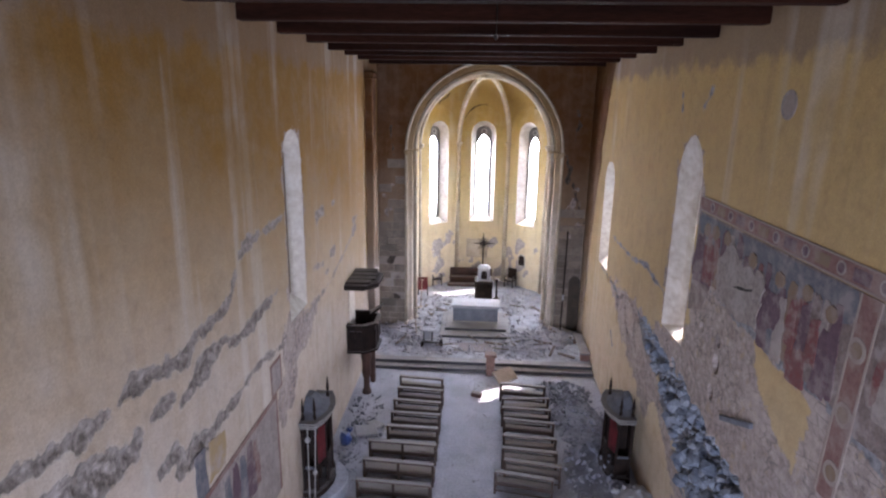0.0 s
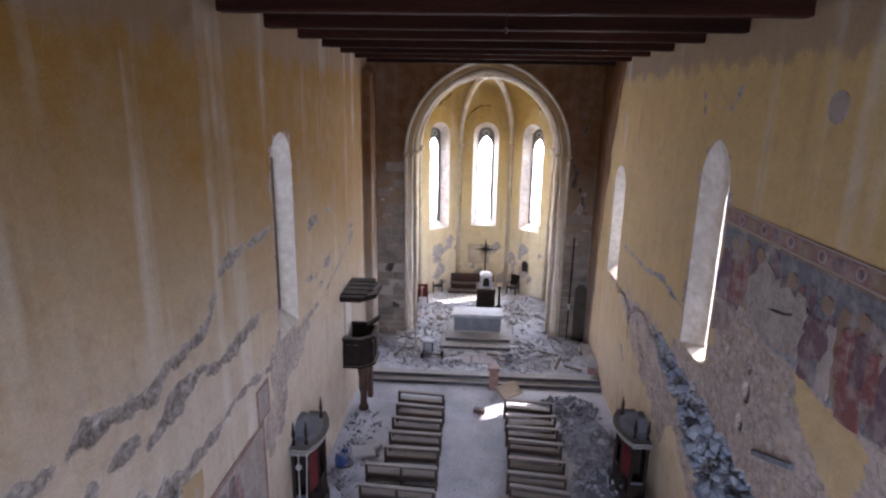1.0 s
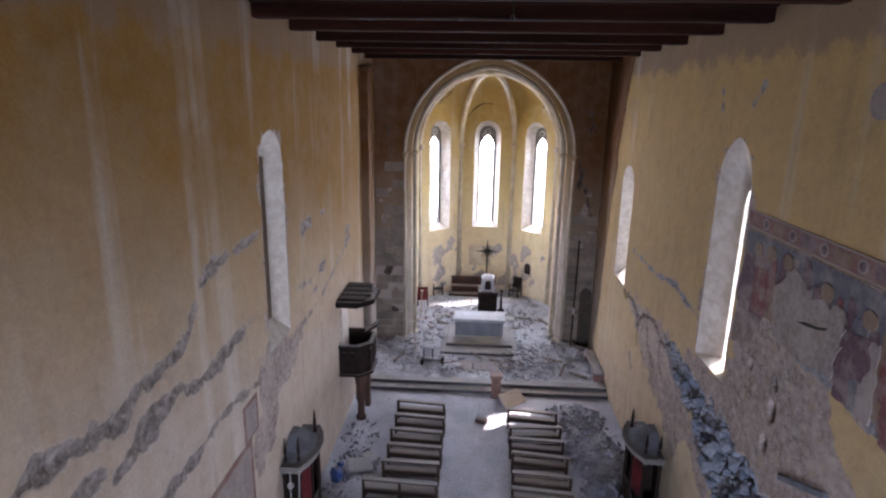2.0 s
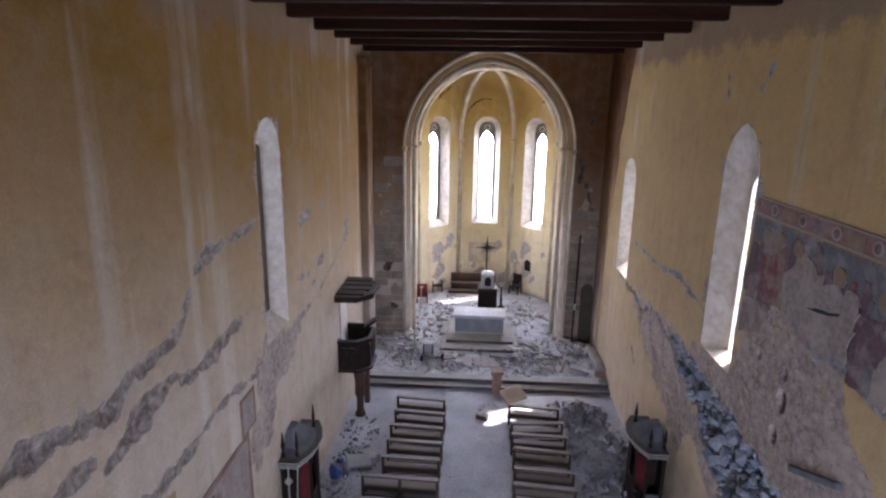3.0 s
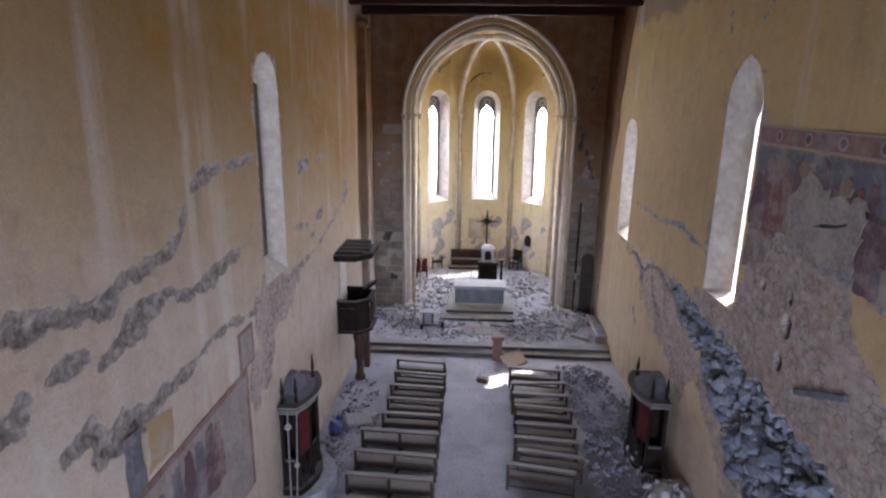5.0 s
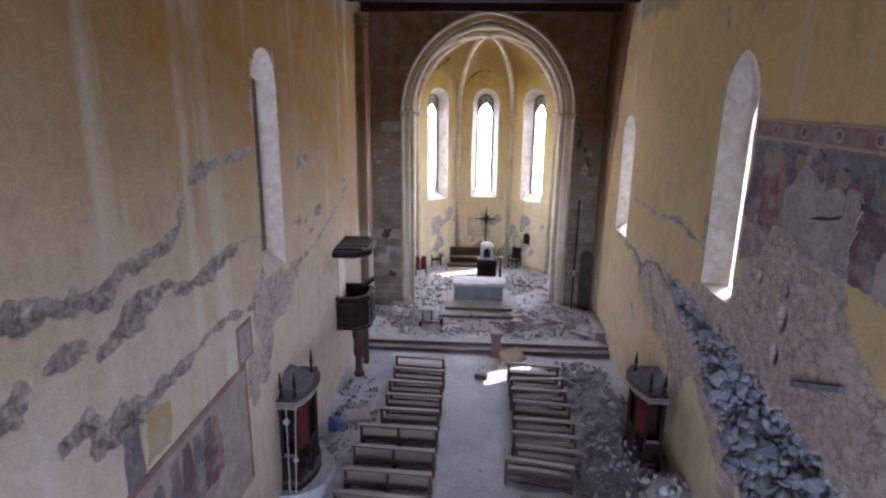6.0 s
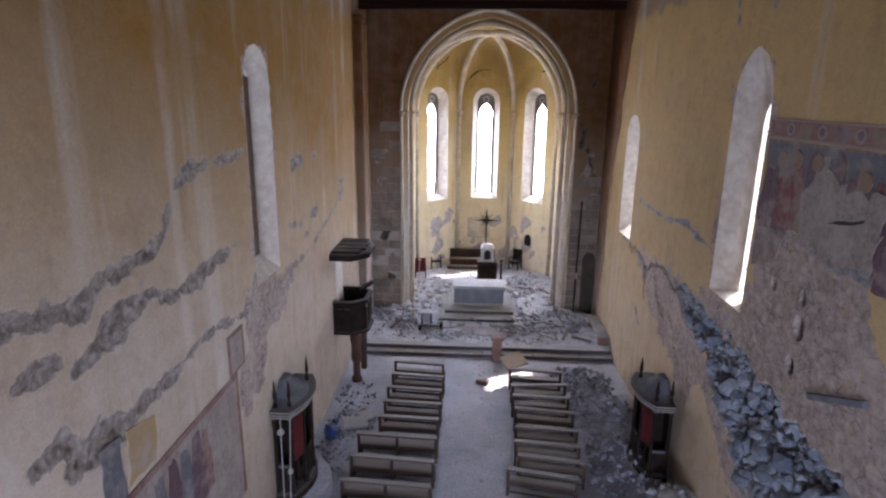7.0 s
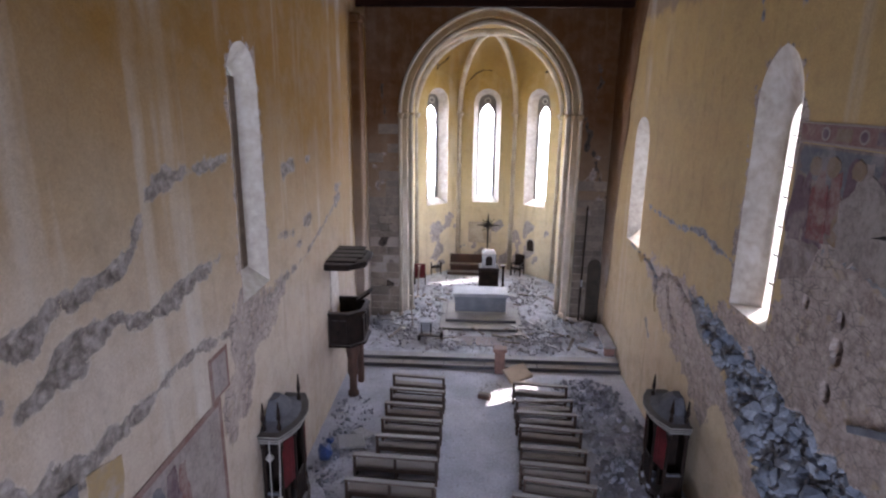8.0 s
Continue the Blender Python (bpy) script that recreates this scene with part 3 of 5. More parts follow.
bm = bmesh.new()
a0, a1, a2 = ARCH
loft(bm, [arch_line(a0[1], a0[2], a0[3], a0[0]), arch_line(a0[1], a0[2], a0[3], a1[0]), arch_line(a1[1], a1[2], a1[3], a1[0]), arch_line(a1[1], a1[2], a1[3], a2[0]), arch_line(a2[1], a2[2], a2[3], a2[0]), arch_line(a2[1], a2[2], a2[3], 30.5), arch_line(4.2, 9.65, 14.3, 30.5)], close=False)
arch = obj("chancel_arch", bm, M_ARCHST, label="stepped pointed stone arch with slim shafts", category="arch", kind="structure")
for w, s, a, y, r in ((3.88, 9.65, 13.95, 28.86, 0.065), (3.50, 9.65, 13.50, 29.9, 0.09)):
    part("arch_moulding", tube(bmesh.new(), arch_line(w, s, a, y, n=22), r, 8), M_RIB, arch, smooth=True)
for sx in (-1, 1):
    for w, y in ((3.86, 28.88), (3.64, 29.3), (3.48, 29.95)):
        bm = lathe(bmesh.new(), [(0.08, 0), (0.09, 0.06), (0.14, 0.16), (0.16, 0.22), (0.12, 0.26)], (AC + sx * w, y, 9.42))
        part("capital", bm, M_ARCHST, arch, smooth=True)
        bm = lathe(bmesh.new(), [(0.16, 0), (0.16, 0.12), (0.11, 0.2), (0.08, 0.26)], (AC + sx * w, y, CH))
        part("shaft_base", bm, M_ARCHST, arch, smooth=True)

# wall shafts in the last corners of the nave
for x, s in ((XL, 1),):
    sh = thing("wall_shaft", pose(x + s * 0.14, 26.2, 0), "plastered half pilaster against the nave wall", "pilaster")
    sh["kind"] = "structure"
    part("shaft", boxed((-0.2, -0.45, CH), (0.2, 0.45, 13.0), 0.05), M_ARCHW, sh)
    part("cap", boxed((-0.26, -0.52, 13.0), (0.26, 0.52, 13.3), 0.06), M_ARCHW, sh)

# ---------- apse ----------
AH, YC, YK = 3.9, 34.9, 37.2
D2 = AH - (YK - YC)
CORN = [(C + AH, 30.4), (C + AH, YC), (C + D2, YK), (C - D2, YK), (C - AH, YC), (C - AH, 30.4)]
AWIN = (0.78, 4.4, 10.07, 10.85)     # half width, sill, spring, top


def bare_apse(seed):
    rng = random.Random(seed)
    blots = [(rng.uniform(-1.5, 1.5), rng.uniform(0.5, 4.0), rng.uniform(0.10, 0.42)) for _ in range(9)]

    def field(u, z):
        f = np.full(u.shape, -0.5)
        for a, b, r in blots:
            f = np.maximum(f, seg_field([(a, b, r), (a + r, b - r * 1.3, r * 0.6)], u, z))
        return f + ragged(u, z) * 2
    return field


apse_walls = []
for i, (p, q) in enumerate(zip(CORN, CORN[1:])):
    p, q = Vector((*p, 0)), Vector((*q, 0))
    mid, along = (p + q) / 2, (q - p).normalized()
    out = Vector((along.y, -along.x, 0))
    if out.dot(mid - Vector((C, 33.5, 0))) < 0:
        out = -out
    length = (q - p).length
    sh = Sheet(lambda u, z, d, mid=mid, along=along, out=out: tuple(mid + along * u + out * d + Vector((0, 0, z))), bare_apse(40 + i), lambda a, b, f: rough(a, b, 0.008) + np.clip(f * 3, 0, 1) * 0.03)
    if i in (1, 2, 3):
        w, sill, spring, top = AWIN
        sh.patch(steps_of(-length / 2, -w, 0.1), lambda s: 0, lambda s: 13, 130)
        sh.patch(steps_of(w, length / 2, 0.1), lambda s: 0, lambda s: 13, 130)
        sh.patch(steps_of(-w, w, 0.08), lambda s: 0, lambda s: sill, 44)
        sh.patch(steps_of(-w, w, 0.08), lambda s: spring + arch_z(s, w, top - spring), lambda s: 13, 20)
    else:
        sh.patch(steps_of(-length / 2, length / 2, 0.12), lambda s: 0, lambda s: 13, 110)
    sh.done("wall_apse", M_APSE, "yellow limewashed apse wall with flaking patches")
    apse_walls.append((mid, along, out))

BOSS = Vector((C, 33.2, 13.55))


def rib_point(c, s):
    th = s * math.pi / 2
    k = 1 - math.cos(th)
    return Vector((c[0] + (BOSS.x - c[0]) * k, c[1] + (BOSS.y - c[1]) * k, 9.4 + (BOSS.z - 9.4) * math.sin(th)))


vault = thing("vault", pose(0, 0, 0), "ochre ribbed vault of the apse", "vault", kind="structure")
for i in range(6):
    a, b = CORN[i], CORN[(i + 1) % 6]
    if i == 5:
        a, b = (CORN[5][0], 30.4), (CORN[0][0], 30.4)
    bulge = 2.35 if i < 5 else 4.15
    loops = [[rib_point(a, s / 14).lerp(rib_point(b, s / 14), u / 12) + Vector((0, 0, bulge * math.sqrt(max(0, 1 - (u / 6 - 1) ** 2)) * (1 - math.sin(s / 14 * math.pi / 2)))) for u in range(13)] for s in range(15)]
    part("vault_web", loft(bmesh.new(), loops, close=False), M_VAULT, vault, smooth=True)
for c in CORN:
    pts = [(c[0] + (C - c[0]) * 0.02, c[1] - 0.03, CH)] + [rib_point(c, s / 16) - Vector((0, 0, 0.10)) for s in range(17)]
    part("rib", tube(bmesh.new(), pts, 0.15, 8), M_RIB, vault, smooth=True)
def web_point(i, s, u):
    p, q = CORN[i], CORN[i + 1]
    return rib_point(p, s).lerp(rib_point(q, s), u) + Vector((0, 0, 2.35 * math.sqrt(max(0, 1 - (2 * u - 1) ** 2)) * (1 - math.sin(s * math.pi / 2)) - 0.02))


for i, line in ((3, ((0.02, 0.55), (0.10, 0.5), (0.18, 0.62), (0.30, 0.58), (0.42, 0.66))), (3, ((0.10, 0.5), (0.2, 0.38), (0.34, 0.36))), (3, ((0.3, 0.6), (0.34, 0.75), (0.45, 0.8))), (2, ((0.05, 0.9), (0.06, 0.6), (0.03, 0.4))), (1, ((0.0, 0.4), (0.08, 0.3), (0.16, 0.36))), (4, ((0.1, 0.4), (0.25, 0.5), (0.4, 0.45)))):
    pts = []
    for (s0, u0), (s1, u1) in zip(line, line[1:]):
        pts += [web_point(i, s0 + (s1 - s0) * k / 5 + RNG.uniform(-0.008, 0.008), u0 + (u1 - u0) * k / 5 + RNG.uniform(-0.012, 0.012)) for k in range(5)]
    # solid dark strand on the web, painted as a crack's inner shade
    part("crack", tube(bmesh.new(), pts, 0.03, 5, [RNG.uniform(0.012, 0.05) for _ in pts]), M_CRACK, vault, "jagged dark strand painted as the shade in a crack")
for sx, i in ((0, 2), (0, 3), (0, 1), (0, 4)):
    cp = CORN[i]
    part("rib_capital", lathe(bmesh.new(), [(0.14, 0), (0.15, 0.05), (0.22, 0.18), (0.24, 0.25), (0.16, 0.3)], (cp[0] + (C - cp[0]) * 0.02, cp[1] - 0.03, 9.25)), M_RIB, vault, smooth=True)
part("boss", lathe(bmesh.new(), [(0.05, -0.3), (0.25, -0.22), (0.3, -0.1), (0.2, 0.05)], BOSS), M_RIB, vault, smooth=True)


# ---------- windows ----------
def window(name, label, frame_m, outer, inner, depth, thick, tracery, watts, lamp=None):
    """frame_m maps (across, outward, up) to the world; outer and inner: (half width, sill, spring, top, shift across)."""
    def ring(o, d):
        return [frame_m @ Vector((x + o[4], d, z)) for x, z in opening_loop(*o[:4])]
    win = thing(name, pose(0, 0, 0), label, "window", kind="structure")
    beyond = (inner[0] + 0.35, inner[1] - 0.3, inner[2], inner[3] + 0.35, inner[4])
    if tracery:
        mid = (inner[0] + 0.10, inner[1], outer[2] - 0.02, outer[2] + 0.48, inner[4])
        part("reveal", loft(bmesh.new(), [ring(outer, 0), ring(mid, depth)]), M_REVEAL, win, "limewashed splayed reveal")
        part("window_head", loft(bmesh.new(), [ring(mid, depth), ring(inner, depth + 0.01), ring(inner, depth + 0.14), ring(beyond, thick)]), M_TRACERY, win, "stone window head with a pointed light, coloured dark as a silhouette")
    else:
        part("reveal", loft(bmesh.new(), [ring(outer, 0), ring(inner, depth), ring(inner, depth + 0.12), ring(beyond, thick)]), M_REVEAL, win, "limewashed splayed reveal")
    w, sill, spring, top, sh = inner
    d = depth + 0.06
    bm = bmesh.new()
    bm.faces.new([bm.verts.new(frame_m @ Vector((x + sh, d, z))) for x, z in opening_loop(*inner[:4])])
    pane = part("pane", bm, M_GLASS, win)
    pane.visible_shadow = False
    bar = bmesh.new()
    z = sill + 0.55
    while z < spring:
        box(bar, (sh - w, d - 0.012, z), (sh + w, d + 0.012, z + 0.025), m=frame_m)
        z += 0.62
    part("glazing_bar", bar, M_IRON, win)
    if tracery:
        part("mullion", box(bmesh.new(), (sh + 0.16, d - 0.04, sill), (sh + 0.215, d + 0.04, spring + 0.1), m=frame_m), M_TRACERY, win)
        part("casement_edge", box(bmesh.new(), (sh - w, d - 0.03, sill), (sh - w + 0.05, d + 0.03, spring), m=frame_m), M_TRACERY, win)
        bm = bmesh.new()
        for s in (-1, 1):
            tube(bm, [frame_m @ Vector((sh + s * 0.17 * math.cos(t) , depth - 0.02, top + 0.22 + 0.14 * math.sin(t))) for t in [k * 0.5 for k in range(13)]], 0.03, 6)
        part("trefoil", bm, M_STONE, win, "small stone trefoil")
    if watts:
        c = frame_m @ Vector((sh, thick + 0.25, (sill + top) / 2))
        way = (frame_m.to_3x3() @ Vector((0, -1, -0.15)))
        daylight(c, way, 2 * w + 1.8, top - sill + 2.0, watts)
    return win


def side_frame(x, y, s):
    """Across runs along +y; outward along s * x."""
    return Matrix(((0, s, 0, x), (1, 0, 0, y), (0, 0, 1, 0), (0, 0, 0, 1)))


for nm, x, s, w, watts in (("window_1", XL, -1, WIN_L, 28), ("window_2", XR, 1, WIN_R1, 125), ("window_3", XR, 1, WIN_R2, 205)):
    c, h2 = (w[0] + w[1]) / 2, (w[1] - w[0]) / 2
    light = {"window_1": (0.41, w[2] + 0.38, w[3], w[4] - 0.45, 0.165), "window_2": (0.52, w[2] + 0.38, w[3], w[4] - 0.45, 0.02), "window_3": (0.24, w[2] + 0.15, w[3] - 0.5, w[4] - 1.1, -0.06)}[nm]
    win = window(nm, "tall narrow round-headed nave window in a deep splay", side_frame(x, c, s), (h2, w[2], w[3], w[4], 0), light, 0.40, 1.0, False, watts)
    if nm == "window_1":
        # added board whose brown stands for the shadow band beside the glass
        part("shutter", box(bmesh.new(), (0.30, 0.41, w[2] + 0.40), (0.57, 0.44, w[3] + 0.15), m=side_frame(x, c, s)), M_BOARD, win, "brown board added for the shadow band beside the glass")
for k, (mid, along, out) in enumerate(apse_walls[1:4]):
    m = Matrix(((along.x, out.x, 0, mid.x), (along.y, out.y, 0, mid.y), (0, 0, 1, 0), (0, 0, 0, 1)))
    w = AWIN
    window("window_%d" % (4 + k), "tall gothic lancet of the apse with trefoil tracery", m, (w[0], w[1], w[2], w[3], 0), (0.40, w[1] + 0.3, 9.25, 9.98, 0), 0.55, 1.0, True, 600)

# ---------- unseen west wall behind the camera, with an added portal and round window ---
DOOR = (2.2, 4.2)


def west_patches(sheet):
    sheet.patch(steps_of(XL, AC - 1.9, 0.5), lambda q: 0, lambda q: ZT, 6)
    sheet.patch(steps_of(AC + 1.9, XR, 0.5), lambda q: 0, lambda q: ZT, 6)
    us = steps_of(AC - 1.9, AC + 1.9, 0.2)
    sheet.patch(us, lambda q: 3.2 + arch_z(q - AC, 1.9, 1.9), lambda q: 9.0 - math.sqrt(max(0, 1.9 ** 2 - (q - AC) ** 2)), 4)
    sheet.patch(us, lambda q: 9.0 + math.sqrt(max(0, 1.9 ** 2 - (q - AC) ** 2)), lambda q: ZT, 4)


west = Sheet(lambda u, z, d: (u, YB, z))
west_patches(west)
west.done("wall_west", M_LEFT, "plain unseen west wall with added portal and round window")
# fill lamps in the two added openings, to light the nave from behind
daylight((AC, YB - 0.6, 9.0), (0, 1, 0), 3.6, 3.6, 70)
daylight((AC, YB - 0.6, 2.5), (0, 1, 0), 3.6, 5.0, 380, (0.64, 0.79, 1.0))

# ---------- floor, steps ----------
bm = bmesh.new()
nx, ny = 44, 120
vs = [[bm.verts.new((XL - 0.2 + (XR - XL + 0.4) * i / nx, YB + (25.0 - YB) * j / ny, noise.noise((i * 0.7, j * 0.7, 3)) * 0.012)) for i in range(nx + 1)] for j in range(ny + 1)]
for j in range(ny):
    for i in range(nx):
        bm.faces.new((vs[j][i], vs[j][i + 1], vs[j + 1][i + 1], vs[j + 1][i]))
obj("floor", bm, M_FLOOR, label="dust-covered pale grey nave floor", category="floor", kind="structure")
obj("floor_chancel", boxed((XL - 0.2, 24.62, CH - 0.1), (XR + 0.2, 38.0, CH)), M_CHFLOOR, label="dusty raised chancel floor", category="floor", kind="structure")
st = thing("chancel_steps", pose(0, 0, 0), "two worn grey stone steps across the nave", "steps", kind="structure")
for y, z in ((24.2, 0.15), (24.58, 0.30)):
    x = XL
    while x < XR - 0.1:
        x2 = min(XR, x + RNG.uniform(1.3, 2.1))
        part("step_stone", boxed((x, y, z - 0.16), (x2 - 0.008, y + 0.42, z + 0.004), 0.015), M_STEP, st)
        x = x2
obj("ground", boxed((-400, -400, -0.6), (400, 400, -0.4)), M_FOREST, label="grass round the church", category="ground", kind="structure")

# ---------- ceiling ----------
bm = boxed((XL - 0.3, YB - 0.3, 14.08), (XR + 0.3, YA + 0.3, 14.2))
for k in range(60):
    y = YB + 0.3 + k * 0.55
    box(bm, (XL, y, 13.98), (XR, y + 0.10, 14.10))
obj("ceiling", bm, M_BEAM, label="dark board ceiling on timber joists", category="ceiling", kind="structure")
y = 12.12 - 2.46 * 6
while y < YA - 0.5:
    dz = RNG.uniform(-0.02, 0.02)
    b = thing("roof_beam", pose(0.39, y, 13.70 + dz), "heavy dark brown transverse roof beam", "beam", "roof beams")
    part("beam", boxed((-5.4, 0, 0), (5.4, 0.34, 0.34), 0.03), M_BEAM, b)
    y += 2.46
obj("vault_cover", boxed((C - 5, 30.4, 14.2), (C + 5, 38.5, 14.3)), M_STONE, label="roof over the apse", category="roof", kind="structure")


# ---------- pews ----------
def pew(length, panels=True, height=0.86):
    """A bench seen from behind: its open back at y = 0, the seat ahead."""
    p = thing("pew", pose(0, 0, 0), "dusty dark wooden open-backed church pew", "pew", "pews in the nave")
    h = length / 2
    part("top_rail", boxed((-h, -0.08, height - 0.07), (h, 0.09, height), 0.012), M_PEWRAIL, p, "dust-covered top rail")
    part("seat", boxed((-h + 0.02, 0.08, 0.42), (h - 0.02, 0.44 if panels else 0.31, 0.455), 0.01), M_PEWTOP, p)
    part("seat_apron", boxed((-h + 0.05, 0.12, 0.30), (h - 0.05, 0.15, 0.42), 0.005), M_PEW, p)
    part("lower_rail", boxed((-h + 0.03, -0.01, 0.32), (h - 0.03, 0.03, 0.48), 0.008), M_PEW, p)
    # kneeling board in near-black wood, standing for the shaded floor between pews
    part("kneeler_shade", boxed((-h + 0.05, 0.46, 0.15), (h - 0.05, 0.74, 0.19), 0.01), M_DARKW, p, "kneeling board, dark to stand for the shaded floor")
    for x in (-h + 0.10, h - 0.10):
        part("kneeler_foot", boxed((x - 0.03, 0.46, 0), (x + 0.03, 0.72, 0.15), 0.006), M_DARKW, p)
    part("foot_rail", boxed((-h + 0.04, 0.0, 0.10), (h - 0.04, 0.035, 0.16), 0.006), M_PEW, p)
    for x in ((-h + 0.04, 0, h - 0.04) if panels else (-h + 0.04, h - 0.04)):
        part("post", boxed((x - 0.04, -0.02, 0), (x + 0.04, 0.035, height - 0.05), 0.006), M_PEW, p)
        part("leg", boxed((x - 0.035, 0.27, 0), (x + 0.035, 0.32, 0.42), 0.006), M_PEW, p)
        part("end_brace", boxed((x - 0.03, 0.036, 0.22), (x + 0.03, 0.27, 0.28), 0.006), M_PEW, p)
    return p


short = pew(1.86, False)
long_ = pew(2.34)
PEWS_L = [(-2.88, 21.93, -1.07, 21.77), (-2.82, 20.93, -1.04, 20.79), (-2.9, 19.96, -1.01, 19.83), (-2.86, 19.03, -0.99, 18.95), (-2.91, 18.11, -0.98, 18.04), (-3.29, 17.14, -1.05, 17.03), (-3.34, 16.09, -1.0, 15.92), (-3.36, 15.04, -1.02, 14.9), (-3.45, 14.1, -1.05, 13.92), (-3.45, 13.1, -1.05, 12.95)]
PEWS_R = [(1.33, 21.63, 3.15, 21.45), (1.37, 20.38, 3.16, 20.52), (1.36, 19.7, 3.11, 19.62), (1.33, 18.9, 3.18, 18.7), (1.26, 17.84, 3.15, 17.7), (1.22, 17.07, 3.06, 16.9), (1.22, 16.42, 3.12, 16.15), (0.89, 15.78, 2.79, 15.45), (1.1, 14.2, 3.2, 13.9)]
used = set()
for x0, y0, x1, y1 in PEWS_L + PEWS_R:
    model = long_ if x0 < -3.1 else short
    m = pose((x0 + x1) / 2, (y0 + y1) / 2, 0, 0, 0, math.degrees(math.atan2(y1 - y0, x1 - x0)))
    if model in used:
        copy_thing(model, m)
    else:
        model.matrix_world = m
        used.add(model)

# ---------- altar and its platform ----------
pl = thing("altar_platform", pose(0.27, 28.9, CH), "two low stone altar steps strewn with debris", "platform")
part("lower_step", boxed((-1.85, -1.55, 0), (1.85, 1.9, 0.13), 0.02), M_STEP, pl)
part("upper_step", boxed((-1.6, -0.85, 0.13), (1.6, 1.7, 0.26), 0.02), M_STEP, pl)
al = thing("altar", pose(0.25, 29.5, CH + 0.26), "grey altar table with a dusty white cloth on the platform", "altar")
part("front_panel", boxed((-1.2, -0.54, 0.05), (1.2, 0.54, 0.84), 0.015), M_GREYP, al, "plain blue-grey marble front")
part("plinth", boxed((-1.24, -0.58, 0), (1.24, 0.58, 0.05), 0.01), M_STONE, al)
part("table_slab", boxed((-1.28, -0.62, 0.84), (1.28, 0.62, 0.95), 0.02), M_WHITE, al, "white cloth-covered slab")
part("cloth_front", boxed((-1.27, -0.635, 0.80), (1.27, -0.615, 0.9), 0.006), M_WHITE, al)
obj("floor_slab", boxed((-0.78, 25.75, CH + 0.002), (1.16, 26.75, CH + 0.03), 0.01), M_TERRA, label="darker reddish floor slab before the altar", category="slab")

# tabernacle, cross, candle stand
tb = thing("tabernacle_stand", pose(0.72, 33.35, CH), "dark wooden stand with a white tabernacle on it", "tabernacle")
part("pedestal", boxed((-0.48, -0.42, 0), (0.48, 0.42, 1.15), 0.03), M_DARKW, tb)
part("pedestal_top", boxed((-0.56, -0.5, 1.15), (0.56, 0.5, 1.28), 0.03), M_DARKW, tb)
for sx in (-1, 1):
    part("column", lathe(bmesh.new(), [(0.07, 0), (0.07, 0.1), (0.05, 0.15), (0.05, 1.0), (0.08, 1.12)], (sx * 0.48, -0.46, 0.02), 10), M_DARKW, tb, smooth=True)
bm = boxed((-0.36, -0.3, 1.28), (0.36, 0.3, 2.05), 0.02)
bmesh.ops.create_cone(bm, cap_ends=True, segments=4, radius1=0.5, radius2=0.3, depth=0.14, matrix=Matrix.Translation((0, 0, 2.12)) @ Matrix.Rotation(math.pi / 4, 4, "Z"))
box_t = part("tabernacle_box", bm, M_WHITE, tb, "white marble box")
bm = bmesh.new()
loop = [(x, z) for x, z in opening_loop(0.18, 1.40, 1.75, 1.93, 4)]
loft(bm, [[(x, -0.325, z) for x, z in loop], [(x, -0.30, z) for x, z in loop]], True, True)
part("tabernacle_door", bm, M_DARKW, box_t, "dark arched little door")
cr = thing("altar_cross", pose(0.63, 33.75, CH), "black iron standing cross with radiating rays", "cross")
part("stem", tube(bmesh.new(), [(0, 0, 0.05), (0, 0, 3.7)], 0.045, 8), M_IRON, cr)
part("foot", lathe(bmesh.new(), [(0.3, 0), (0.3, 0.04), (0.1, 0.1), (0.05, 0.2)]), M_IRON, cr)
for k in range(16):
    a = k * math.pi / 8
    ln = 0.66 if k % 4 == 0 else (0.34 if k % 2 else 0.46)
    w = 0.06 if k % 4 == 0 else 0.03
    e = (ln * math.cos(a), 0, 3.45 + ln * math.sin(a))
    part("ray", tube(bmesh.new(), [(0, 0, 3.45), ((e[0]) * 0.5, 0, 3.45 + ln * 0.5 * math.sin(a)), e], w, 6, [w, w * 0.8, 0.012]), M_IRON, cr)
part("hub", lathe(bmesh.new(), [(0.03, -0.14), (0.13, -0.06), (0.13, 0.06), (0.03, 0.14)], (0, 0, 3.45)), M_IRON, cr, smooth=True)
cs = thing("candle_stand", pose(1.52, 33.5, CH), "tall dark turned candle stand", "candle stand")
part("stand", lathe(bmesh.new(), [(0.22, 0), (0.22, 0.05), (0.08, 0.12), (0.05, 0.3), (0.08, 0.5), (0.045, 0.6), (0.045, 1.1), (0.1, 1.2), (0.13, 1.25)]), M_DARKW, cs, smooth=True)
part("drip_pan", lathe(bmesh.new(), [(0.13, 1.25), (0.17, 1.28), (0.17, 1.3), (0.05, 1.3)]), M_BROWNW, cs)


